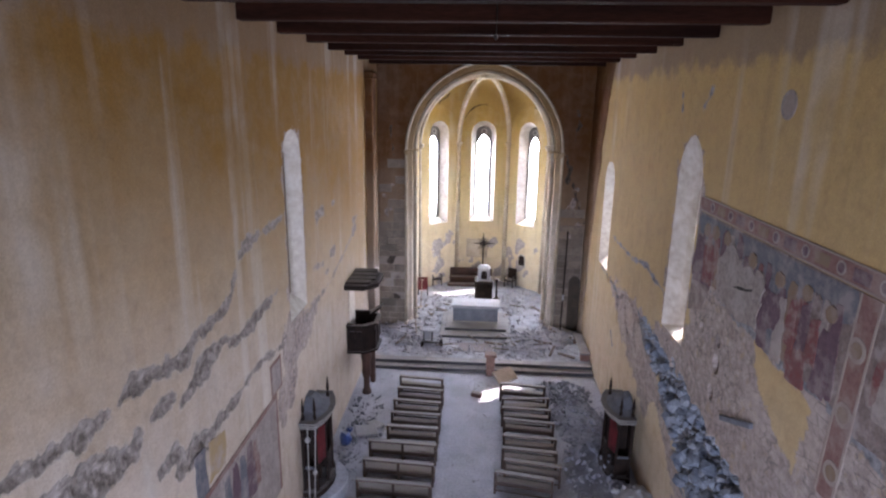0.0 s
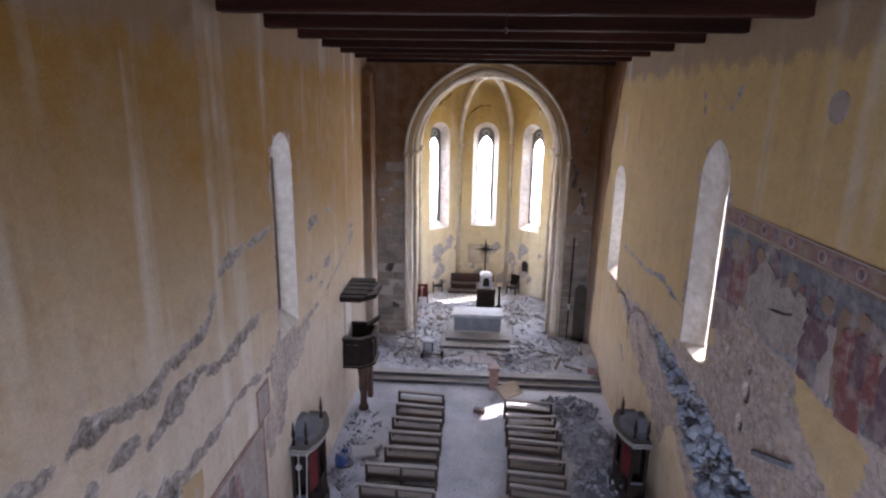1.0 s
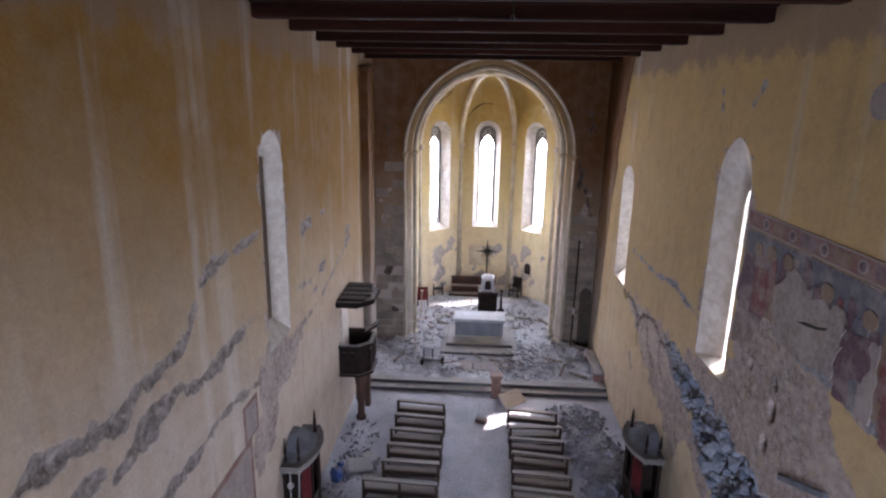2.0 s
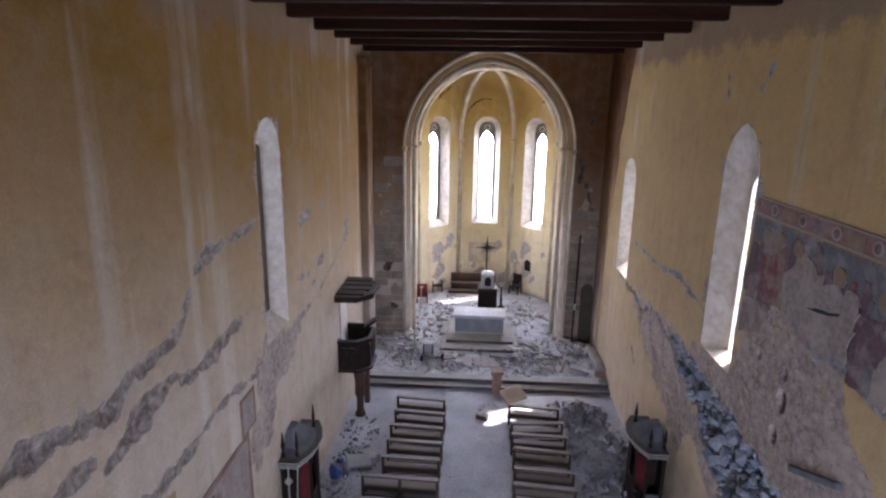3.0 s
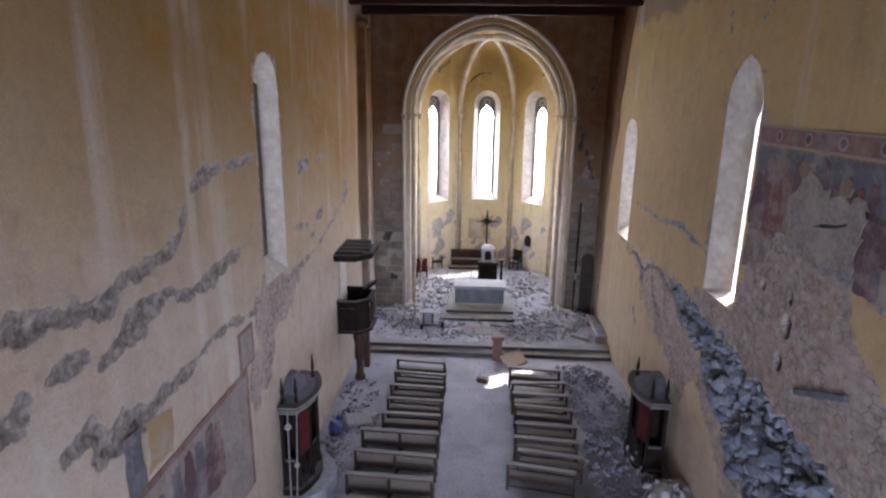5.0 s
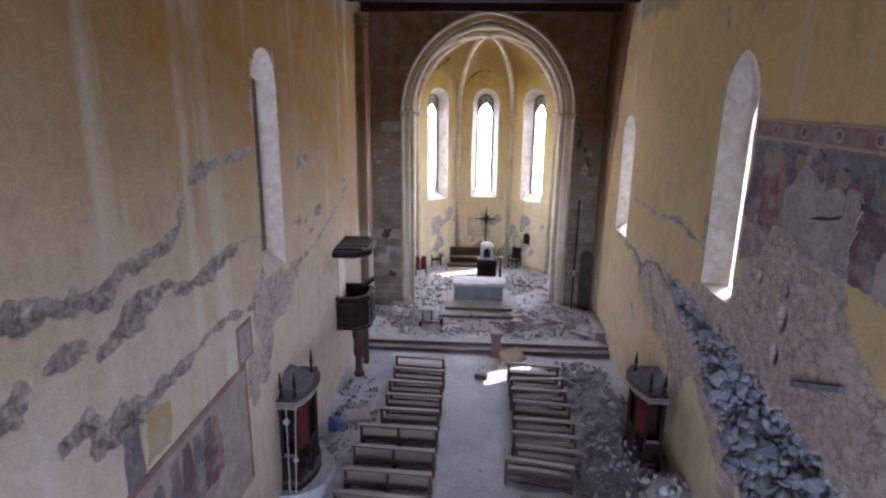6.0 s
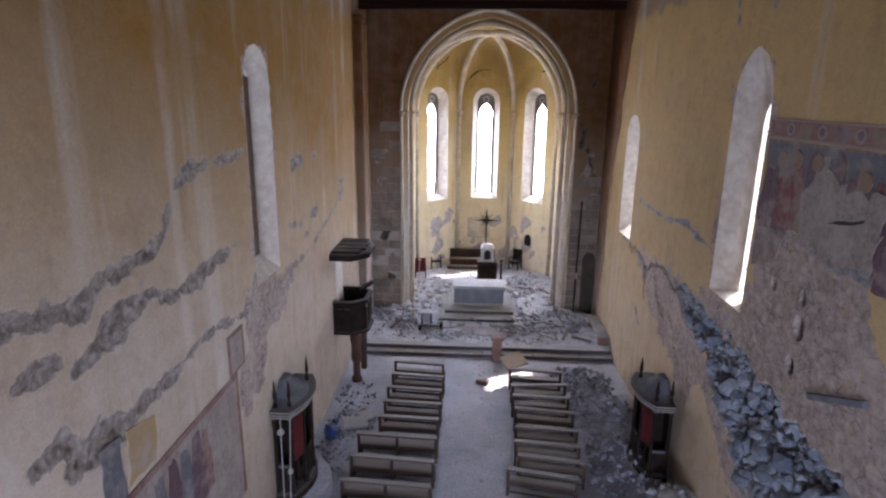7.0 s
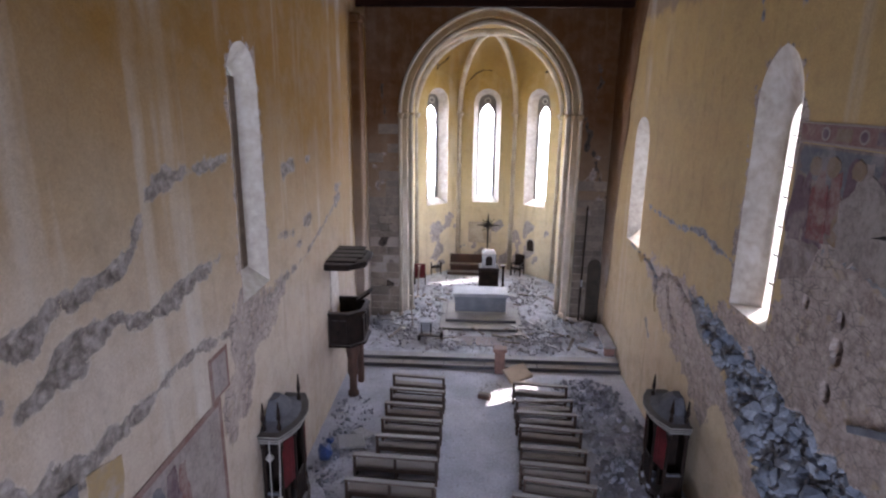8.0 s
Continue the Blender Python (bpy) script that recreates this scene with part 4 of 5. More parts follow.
# ---------- pulpit ----------
def pulpit():
    p = thing("pulpit", pose(XL, 21.9, 0), "dark carved wooden pulpit with sounding board on the wall", "pulpit")

    def poly(rx, ry, z, x0=0.0):
        return [(x0, -ry, z), (rx * 0.62, -ry, z), (rx, -ry * 0.55, z), (rx, ry * 0.55, z), (rx * 0.62, ry, z), (x0, ry, z)]
    bm = loft(bmesh.new(), [poly(1.10, 0.85, 2.25), poly(1.06, 0.82, 3.30)])
    part("parapet", bm, M_DARKW, p)
    part("parapet_rail", loft(bmesh.new(), [poly(1.16, 0.9, 3.30), poly(1.18, 0.92, 3.40), poly(1.02, 0.76, 3.42), poly(1.0, 0.74, 3.30)]), M_DARKW, p, "dusty moulded rail")
    part("floor_board", loft(bmesh.new(), [poly(0.7, 0.5, 2.02), poly(1.18, 0.92, 2.2), poly(1.18, 0.92, 2.28)], True, True), M_DARKW, p)
    for y in (-0.4, 0.1, 0.45):
        part("carved_panel", boxed((1.075, y - 0.17, 2.45), (1.12, y + 0.17, 3.15), 0.02), M_DARKW, p)
    for x in (0.22, 0.5):
        part("carved_panel", boxed((x - 0.12, -0.875, 2.45), (x + 0.12, -0.83, 3.15), 0.02), M_DARKW, p)
    part("back_panel", boxed((0.0, -0.45, 2.3), (0.05, 0.6, 4.9), 0.02), M_REVEAL, p, "pale plastered back panel")
    part("bookrest", boxed((0.62, 0.35, 3.4), (1.22, 0.9, 3.48), 0.02, m=Matrix.Translation((0.9, 0.6, 3.6)) @ Matrix.Rotation(radians(-35), 4, "Y") @ Matrix.Translation((-0.9, -0.6, -3.5))), M_DARKW, p)
    part("sounding_board", loft(bmesh.new(), [poly(1.2, 1.05, 4.92), poly(1.28, 1.12, 4.98), poly(1.28, 1.12, 5.14), poly(1.15, 1.0, 5.18)], True, True), M_DARKW, p, "flat dusty polygonal canopy")
    for k in range(4):
        part("canopy_board", boxed((0.03, -0.98 + k * 0.5, 5.18), (1.12 - 0.12 * (k in (0, 3)), -0.54 + k * 0.5, 5.24), 0.01), M_DARKW, p)
    part("post", lathe(bmesh.new(), [(0.2, 0), (0.2, 0.12), (0.14, 0.2), (0.13, 0.7), (0.2, 0.9), (0.18, 1.4), (0.24, 1.7), (0.2, 1.9), (0.3, 2.05)], (0.6, 0.0, 0), 10), M_BROWNW, p, "thick turned brown post", True)
    part("stair_newel", boxed((0.66, 0.5, 0.2), (0.86, 0.75, 2.1), 0.03), M_BROWNW, p)
    return p


pulpit()


# ---------- side altars of dark wood with red curtains ----------
def confessional(s):
    """Stands with its back at x = 0 and faces +x * s; 1.8 m wide along y."""
    c = thing("confessional", pose(0, 0, 0), "dark carved wooden confessional with red curtain", "confessional", "confessionals")

    def b(lo, hi, bev=0.02):
        return boxed((lo[0] * s, lo[1], lo[2]), (hi[0] * s, hi[1], hi[2]), bev)

    def outline(d, y, z):
        """Bowed plan: deeper in the middle."""
        return [(0, -y, z), (d * 0.62 * s, -y, z), (d * 0.86 * s, -y * 0.62, z), (d * s, -y * 0.2, z), (d * s, y * 0.2, z), (d * 0.86 * s, y * 0.62, z), (d * 0.62 * s, y, z), (0, y, z)]
    part("plinth", loft(bmesh.new(), [outline(0.84, 0.94, 0.0), outline(0.84, 0.94, 0.18), outline(0.78, 0.88, 0.24)], True, True), M_DARKW, c)
    part("back_board", b((0.002, -0.86, 0.24), (0.05, 0.86, 2.3)), M_DARKW, c)
    for y in (-0.30, 0.30, 0.84):
        part("partition", b((0.05, y - 0.03, 0.24), (0.5, y + 0.03, 2.3)), M_DARKW, c)
    for x, y in ((0.07, -0.84), (0.5, -0.84), (0.68, -0.32), (0.68, 0.32), (0.5, 0.84)):
        part("column", lathe(bmesh.new(), [(0.075, 0), (0.075, 0.12), (0.045, 0.18), (0.05, 1.0), (0.04, 1.8), (0.075, 1.95), (0.085, 2.06)], (x * s, y, 0.24), 10), M_DARKW, c, smooth=True)
    part("side_panel", b((0.08, -0.86, 0.24), (0.48, -0.82, 0.95)), M_DARKW, c)
    part("arm_rail", b((0.06, -0.88, 0.95), (0.52, -0.78, 1.02)), M_SLATE, c, "dusty grey rail")
    part("seat_door", b((0.64, -0.28, 0.24), (0.69, 0.28, 1.05)), M_DARKW, c)
    for k, (z, d, y) in enumerate(((2.3, 0.80, 0.92), (2.40, 0.86, 0.98), (2.50, 0.90, 1.02))):
        part("cornice", loft(bmesh.new(), [outline(d - 0.05, y - 0.05, z), outline(d, y, z + 0.05), outline(d, y, z + 0.08)], True, True), M_DARKW, c, "dusty moulded cornice")
        part("cornice_bead", loft(bmesh.new(), [outline(d + 0.012, y + 0.012, z + 0.052), outline(d + 0.012, y + 0.012, z + 0.078)], True, True), M_RODW, c, "pale painted bead")
    part("roof", loft(bmesh.new(), [outline(0.72, 0.82, 2.58), outline(0.50, 0.52, 2.68), outline(0.34, 0.36, 2.88), outline(0.22, 0.2, 3.02)], True, True), M_SLATE, c, "grey dusty curved roof")
    for x, y in ((0.45, -0.72), (0.5, 0.66), (0.08, -0.78)):
        part("finial", lathe(bmesh.new(), [(0.05, 0), (0.06, 0.1), (0.025, 0.2), (0.055, 0.32), (0.012, 0.72)], (x * s, y, 2.56), 8), M_DARKW, c, smooth=True)
    pts = 16
    loops = [[((0.70 - 0.16 * (k / pts) + 0.03 * math.sin(k * 1.9)) * s, 0.30 + 0.55 * k / pts, z) for k in range(pts + 1)] for z in (0.8, 1.5, 2.28)]
    loops2 = [[((0.70 - 0.16 * (k / pts) + 0.03 * math.sin(k * 1.9)) * s, -0.30 - 0.5 * k / pts, z) for k in range(pts + 1)] for z in (1.1, 1.5, 2.28)]
    for lp in (loops, loops2):
        ob = part("curtain", loft(bmesh.new(), lp, close=False), M_RED, c, "hanging red curtain", True)
        md = ob.modifiers.new("cloth", "SOLIDIFY")
        md.thickness = 0.012
    return c


confessional(1).matrix_world = pose(XL + 0.012, 15.55, 0.38) @ Matrix.Diagonal((0.9, 1, 1, 1))
confessional(-1).matrix_world = pose(5.42, 17.55, 0) @ Matrix.Diagonal((1, 1, 0.92, 1))
half_oval = [(XL + 0.011, 14.35)] + [(XL + 0.011 + 1.15 * math.sin(k * math.pi / 14), 15.55 - 1.2 * math.cos(k * math.pi / 14)) for k in range(15)]
obj("rounded_platform", loft(bmesh.new(), [[(x, y, 0.0) for x, y in half_oval], [(x, y, 0.36) for x, y in half_oval], [(x - 0.02, 15.55 + (y - 15.55) * 0.98, 0.38) for x, y in half_oval]], True, True), M_FLOOR, label="low rounded platform under the confessional", category="platform")

# pale processional rods leaning before the left confessional
for x, y, r in ((XL + 0.27, 14.48, 0.0), (XL + 0.42, 14.50, 2.0)):
    rod = thing("processional_rod", pose(x, y, 0.38, -1.5, r, 0), "pale painted processional rod leaning on the confessional", "rod", "processional rods")
    part("shaft", tube(bmesh.new(), [(0, 0, 0), (0, 0, 2.5)], 0.016, 6), M_RODW, rod)
    part("knob", lathe(bmesh.new(), [(0.02, 1.95), (0.09, 2.03), (0.09, 2.08), (0.02, 2.16)] if r == 0 else [(0.02, 0.9), (0.07, 0.96), (0.07, 1.0), (0.02, 1.08)]), M_RODW, rod)

# ---------- chancel furniture and loose things ----------
def armchair(m, seat_mat, label):
    a = thing("armchair", m, label, "chair")
    part("seat", boxed((-0.3, -0.28, 0.38), (0.3, 0.28, 0.5), 0.03), seat_mat, a)
    part("backrest", boxed((-0.3, 0.22, 0.5), (0.3, 0.3, 1.2), 0.03), seat_mat, a)
    for x in (-0.29, 0.29):
        part("armrest", boxed((x - 0.03, -0.25, 0.68), (x + 0.03, 0.25, 0.73), 0.01), M_DARKW, a)
        for y in (-0.25, 0.25):
            part("leg", boxed((x - 0.03, y - 0.03, 0), (x + 0.03, y + 0.03, 0.7), 0.008), M_DARKW, a)
    return a


armchair(pose(-3.05, 34.0, CH, 0, 0, 185), M_RED, "red upholstered armchair turned to the wall")
armchair(pose(-2.35, 36.0, CH, 0, 0, 20), M_DARKW, "dark wooden armchair by the apse wall")
armchair(pose(2.5, 36.1, CH, 0, 0, -30), M_DARKW, "dark wooden armchair by the apse wall")
bn = thing("apse_bench", pose(0.0, 36.75, CH), "long brown wooden bench along the apse wall", "bench")
part("seat", boxed((-1.5, -0.45, 0.4), (1.3, 0.05, 0.48), 0.02), M_BROWNW, bn)
part("backrest", boxed((-1.5, 0.05, 0.4), (1.3, 0.12, 1.0), 0.02), M_BROWNW, bn)
part("front_board", boxed((-1.45, -0.38, 0.0), (1.25, -0.33, 0.4), 0.01), M_BROWNW, bn)
part("foot_board", boxed((-1.6, -1.0, 0.0), (1.4, -0.5, 0.16), 0.02), M_BROWNW, bn)

lc = thing("stone_pillar", pose(0.97, 24.0, 0), "reddish stone pillar at the chancel steps", "pillar")
part("shaft", boxed((-0.19, -0.16, 0), (0.19, 0.16, 0.92), 0.02), M_REDSTONE, lc)
part("cap", boxed((-0.26, -0.22, 0.92), (0.26, 0.22, 1.06), 0.03), M_REDSTONE, lc)
obj("fallen_slab", boxed((-0.48, -0.36, 0), (0.48, 0.36, 0.12), 0.03), M_BEIGE, label="broken beige stone slab leaning on the step", category="slab").matrix_world = pose(1.62, 23.55, 0.18, 24, -8, 28)
obj("fallen_block", boxed((-0.22, -0.13, 0), (0.22, 0.13, 0.2), 0.03), M_BROWNW, label="dark broken block lying on the aisle", category="block").matrix_world = pose(0.36, 21.95, 0, 0, 0, -20)

sb = thing("stone_bench", pose(5.3, 26.3, CH), "low stone side bench against the wall", "bench")
part("seat", boxed((-0.1, -1.25, 0.36), (0.36, 1.25, 0.46), 0.03), M_GREYST, sb)
for y in (-1.0, 1.0):
    part("support", boxed((-0.06, y - 0.12, 0), (0.34, y + 0.12, 0.36), 0.02), M_REDSTONE, sb)
tbl = thing("small_stand", pose(-2.1, 26.75, CH), "small white draped stand among the debris", "stand")
part("top", boxed((-0.24, -0.22, 0.62), (0.24, 0.22, 0.68), 0.01), M_WHITE, tbl)
part("cloth", boxed((-0.2, -0.18, 0.2), (0.2, 0.18, 0.62), 0.02), M_WHITE, tbl)
for x in (-0.2, 0.2):
    for y in (-0.18, 0.18):
        part("leg", boxed((x - 0.02, y - 0.02, 0), (x + 0.02, y + 0.02, 0.62)), M_DARKW, tbl)
kn = thing("kneeling_stool", pose(-1.85, 26.2, CH, 0, 0, -4), "overturned dark wooden kneeling stool", "stool")
part("board", boxed((-0.55, -0.1, 0.2), (0.5, 0.1, 0.25), 0.01), M_DARKW, kn)
for x in (-0.5, 0.45):
    part("leg", boxed((x - 0.05, -0.14, 0), (x + 0.05, 0.14, 0.42 if x > 0 else 0.25), 0.01), M_DARKW, kn)
for x, y, h, r in ((-2.95, 31.6, 1.7, 3), (-2.75, 27.4, 1.5, -5)):
    lp = thing("candlestick", pose(x, y, CH, r, r, 0), "thin brass processional candlestick", "candlestick")
    part("stem", tube(bmesh.new(), [(0, 0, 0.06), (0, 0, h)], 0.025, 6), M_BEIGE, lp)
    part("foot", lathe(bmesh.new(), [(0.18, 0), (0.16, 0.05), (0.04, 0.09)]), M_BEIGE, lp)
    part("pan", lathe(bmesh.new(), [(0.02, h), (0.09, h + 0.03), (0.09, h + 0.05), (0.03, h + 0.05)]), M_BEIGE, lp)
pk = thing("side_door", pose(5.36, YA - 0.03, CH), "dark olive arched door in the arch wall", "door")
lp = opening_loop(0.30, 0.0, 2.7, 3.05, 5)
part("leaf", loft(bmesh.new(), [[(x, -0.05, z) for x, z in lp], [(x, 0.0, z) for x, z in lp]], True, True), M_OLIVE, pk)
for z in (0.2, 1.0, 1.8):
    part("door_panel", boxed((-0.2, -0.075, z), (0.2, -0.05, z + 0.65), 0.012), M_OLIVE, pk)
pole = thing("banner_pole", pose(4.72, YA - 0.45, CH, 3, 0, 0), "thin dark banner pole with pale end leaning on the wall", "pole")
part("rod", tube(bmesh.new(), [(0, 0, 0), (0, 0, 5.6)], 0.035, 6), M_DARKW, pole)
part("ferrule", tube(bmesh.new(), [(0, 0, 1.9), (0, 0, 2.2)], 0.05, 6), M_WHITE, pole)
bag = obj("blue_bag", bmesh.new(), M_BLUE, label="crumpled blue plastic bag by the confessional", category="bag")
bm = bmesh.new()
stone(bm, (0, 0, 0.28), 0.7, random.Random(3), 0.9)
stone(bm, (0.1, 0.25, 0.5), 0.4, random.Random(4), 0.9)
bm.to_mesh(bag.data)
bm.free()
bag.matrix_world = pose(-4.35, 18.0, 0)

# wall things of the apse
pq = thing("wall_plaque", pose(0.25, YK - 0.02, 2.0), "pale stone plaque on the apse wall", "plaque")
part("slab", boxed((-0.62, -0.05, 0), (0.62, 0.0, 1.15), 0.02), M_RIB, pq)
part("rim", boxed((-0.68, -0.035, -0.06), (0.68, -0.002, 1.21), 0.01), M_BEIGE, pq)
mid, along, out = apse_walls[1]
nm = Matrix(((along.x, out.x, 0, mid.x), (along.y, out.y, 0, mid.y), (0, 0, 1, 0), (0, 0, 0, 1)))
nc = thing("wall_niche", nm @ pose(0.1, -0.03, 1.75), "small dark arched wall cupboard in the apse", "niche")
lp = opening_loop(0.24, 0.0, 0.45, 0.69, 5)
part("door", loft(bmesh.new(), [[(x, 0.0, z) for x, z in lp], [(x, 0.025, z) for x, z in lp]], True, True), M_DARKW, nc)
lp2 = opening_loop(0.30, -0.05, 0.45, 0.76, 5)
part("rim", loft(bmesh.new(), [[(x, 0.012, z) for x, z in lp2], [(x, 0.028, z) for x, z in lp2]], True, True), M_STONE, nc)
hk = thing("lamp_cable", pose(0.38, 11.95, 13.35), "thin cable with a bulb holder hanging from a beam", "cable")
part("wire", tube(bmesh.new(), [(0, 0, 0.08), (0.01, 0, 0.4), (0, 0, 0.72)], 0.012, 5), M_IRON, hk)
part("holder", lathe(bmesh.new(), [(0.02, 0), (0.035, 0.02), (0.035, 0.08), (0.015, 0.1)], (0, 0, 0), 8), M_IRON, hk)

# ---------- frescoes ----------
def paint(name, c1, c2, wear=(0.50, 0.46, 0.43), amount=0.55):
    m, n, l, p = tree(name)
    big = tex_noise(n, l, 1.6, 8.0, 0.7)
    fine = tex_noise(n, l, 9.0, 8.0, 0.75)
    col = mix(n, l, ramp(n, l, fine, [(0.35, 0.0), (0.65, 1.0)]), c1, c2)
    col = mix(n, l, ramp(n, l, big, [(0.47, 0.0), (0.60, amount)]), col, wear)
    col = mix(n, l, ramp(n, l, tex_noise(n, l, 22.0, 6.0, 0.8), [(0.60, 0.0), (0.68, 0.7)]), col, wear)
    l.new(col, p.inputs["Base Color"])
    p.inputs["Roughness"].default_value = 0.9
    add_bump(n, l, p, fine, 0.3)
    return m


P_FIELD = paint("fresco_ground", (0.13, 0.095, 0.088), (0.24, 0.175, 0.155), (0.36, 0.30, 0.28), 0.85)
P_SKY = paint("fresco_blue", (0.085, 0.09, 0.115), (0.16, 0.15, 0.165), (0.30, 0.26, 0.25), 0.75)
P_BORD = paint("fresco_border", (0.17, 0.075, 0.065), (0.25, 0.14, 0.12), (0.32, 0.25, 0.22), 0.6)
P_LINE = paint("fresco_line", (0.37, 0.31, 0.27), (0.29, 0.23, 0.20), (0.28, 0.20, 0.18), 0.7)
P_RED = paint("fresco_red", (0.19, 0.04, 0.038), (0.16, 0.08, 0.075), (0.30, 0.23, 0.21), 0.85)
P_PURP = paint("fresco_purple", (0.085, 0.045, 0.06), (0.15, 0.085, 0.10), (0.29, 0.23, 0.22), 0.7)
P_PALE = paint("fresco_pale", (0.35, 0.29, 0.26), (0.21, 0.17, 0.165), (0.40, 0.34, 0.31), 0.7)
P_GOLD = paint("fresco_gold", (0.23, 0.145, 0.085), (0.20, 0.14, 0.10), (0.30, 0.24, 0.21), 0.6)
P_OCHRE = paint("fresco_yellow_ground", (0.42, 0.29, 0.13), (0.35, 0.25, 0.15), (0.42, 0.35, 0.31), 0.8)


def flat(name, pts, material, parent, x, sgn, lift, label=""):
    """A painted patch 6 mm thick on a side wall; pts: (y, z) round its outline."""
    bm = loft(bmesh.new(), [[(x + sgn * 0.0, y, z) for y, z in pts], [(x - sgn * lift, y, z) for y, z in pts]], True, True)
    return part(name, bm, material, parent, label)


def wob(pts, rng, amount=0.05, sub=4):
    out = []
    for (y0, z0), (y1, z1) in zip(pts, pts[1:] + pts[:1]):
        for k in range(sub):
            t = k / sub
            out.append((y0 + (y1 - y0) * t + rng.uniform(-amount, amount), z0 + (z1 - z0) * t + rng.uniform(-amount, amount)))
    return out


def drape(y, z, w, h):
    """A robe-like plain shape, narrow above."""
    return [(y - w * 0.5, z), (y + w * 0.5, z), (y + w * 0.42, z + h * 0.55), (y + w * 0.22, z + h), (y - w * 0.22, z + h), (y - w * 0.42, z + h * 0.55)]


def disc(y, z, r, n=14):
    return [(y + r * math.cos(k * 2 * math.pi / n), z + r * math.sin(k * 2 * math.pi / n)) for k in range(n)]


rg = random.Random(11)
layer = iter([0, 1, 2, 3] * 40)
fr = thing("fresco", pose(0, 0, 0), "large faded fresco with red border and draped shapes", "fresco")
top = [(14.35, 9.6), (5.0, 9.6)]
low = [(5.0, 7.2), (6.5, 7.6), (7.6, 7.5), (8.5, 7.75), (9.4, 7.8), (10.3, 7.75), (10.9, 7.95), (11.8, 7.75), (12.5, 8.1), (13.2, 8.0), (13.5, 7.3), (14.35, 7.0)]
flat("painted_ground", top + low, P_FIELD, fr, XR, 1, 0.012)
flat("painted_sky", wob([(14.2, 9.55), (8.1, 9.55), (8.1, 9.0), (9.5, 8.75), (11.3, 8.9), (12.6, 8.85), (14.2, 9.1)], rg, 0.06), P_SKY, fr, XR, 1, 0.016)
flat("border", [(14.35, 9.62), (14.35, 9.98), (5.0, 9.98), (5.0, 9.62)], P_BORD, fr, XR, 1, 0.016)
for z in (9.62, 9.95):
    flat("border_line", [(14.35, z), (14.35, z + 0.035), (5.0, z + 0.035), (5.0, z)], P_LINE, fr, XR, 1, 0.020)
flat("upright_border", [(8.05, 9.6), (7.6, 9.6), (7.75, 6.2), (8.25, 6.2)], P_BORD, fr, XR, 1, 0.016)
for y in (8.05, 7.62):
    flat("border_line", [(y, 9.6), (y - 0.04, 9.6), (y + 0.12, 6.2), (y + 0.18, 6.2)], P_LINE, fr, XR, 1, 0.021)
for k in range(9):
    flat("medallion", disc(13.6 - k, 9.8, 0.12), P_PALE, fr, XR, 1, 0.021)
    flat("medallion_centre", disc(13.6 - k, 9.8, 0.08), P_PURP, fr, XR, 1, 0.025)
    flat("border_panel", [(13.3 - k, 9.70), (13.3 - k, 9.90), (12.9 - k, 9.90), (12.9 - k, 9.70)], P_PURP if k % 2 else P_GOLD, fr, XR, 1, 0.021)
for z in (8.75, 7.7, 6.7):
    flat("medallion", disc(7.9, z, 0.2), P_LINE, fr, XR, 1, 0.026)
    flat("medallion_centre", disc(7.9, z, 0.13), P_GOLD, fr, XR, 1, 0.03)
for row, (z0, h0) in enumerate(((8.05, 1.25), (7.85, 0.95))):
    y = 14.15 - 0.1 * row
    while y > 5.4:
        if not 7.45 < y < 8.3:
            z = z0 + rg.uniform(-0.08, 0.15) + (0.15 if 11.6 < y < 12.9 else 0) - (0.35 if 8.3 < y < 10.7 else 0)
            pm = rg.choice((P_RED, P_RED, P_PURP, P_PURP, P_PURP, P_PALE, P_GOLD, P_FIELD, P_SKY))
            flat("painted_robe", wob(drape(y, z, rg.uniform(0.3, 0.55), (h0 + (0.3 if 8.3 < y < 10.7 else 0)) * rg.uniform(0.75, 1.0)), rg, 0.04, 3), pm, fr, XR, 1, 0.022 + 0.002 * next(layer) + 0.008 * row)
        y -= rg.uniform(0.26, 0.42) * (1 + row)
for y, z, r in ((13.7, 9.25, 0.17), (13.2, 9.28, 0.18), (12.55, 9.3, 0.17), (11.3, 9.15, 0.17), (10.2, 9.1, 0.16), (9.3, 9.15, 0.15), (8.6, 9.05, 0.15)):
    flat("painted_disc", wob(disc(y, z, r, 8), rg, 0.012, 2), P_GOLD, fr, XR, 1, 0.040)

P_LOST = paint("fresco_lost_mortar", (0.33, 0.27, 0.25), (0.17, 0.14, 0.13), (0.41, 0.35, 0.32), 0.5)
flat("lost_patch", wob([(12.95, 8.74), (12.28, 9.23), (11.67, 8.96), (10.73, 9.0), (10.76, 8.66), (10.74, 7.83), (11.56, 7.75), (12.33, 7.86), (12.8, 7.87)], rg, 0.09, 6), P_LOST, fr, XR, 1, 0.044, "bare mortar where the painting has fallen")
# flat dark patch for the shade in the gash
flat("gash", wob([(12.0, 8.36), (11.75, 8.46), (11.4, 8.53), (11.1, 8.6), (11.12, 8.56), (11.65, 8.41)], rg, 0.02, 2), M_CRACK, fr, XR, 1, 0.047, "gash in the mortar, its shade a dark painted patch")
flat("painted_robe", wob([(10.67, 8.37), (10.48, 8.77), (10.16, 8.85), (9.99, 8.45), (10.11, 8.16), (10.43, 8.06)], rg, 0.03, 3), P_PURP, fr, XR, 1, 0.044)
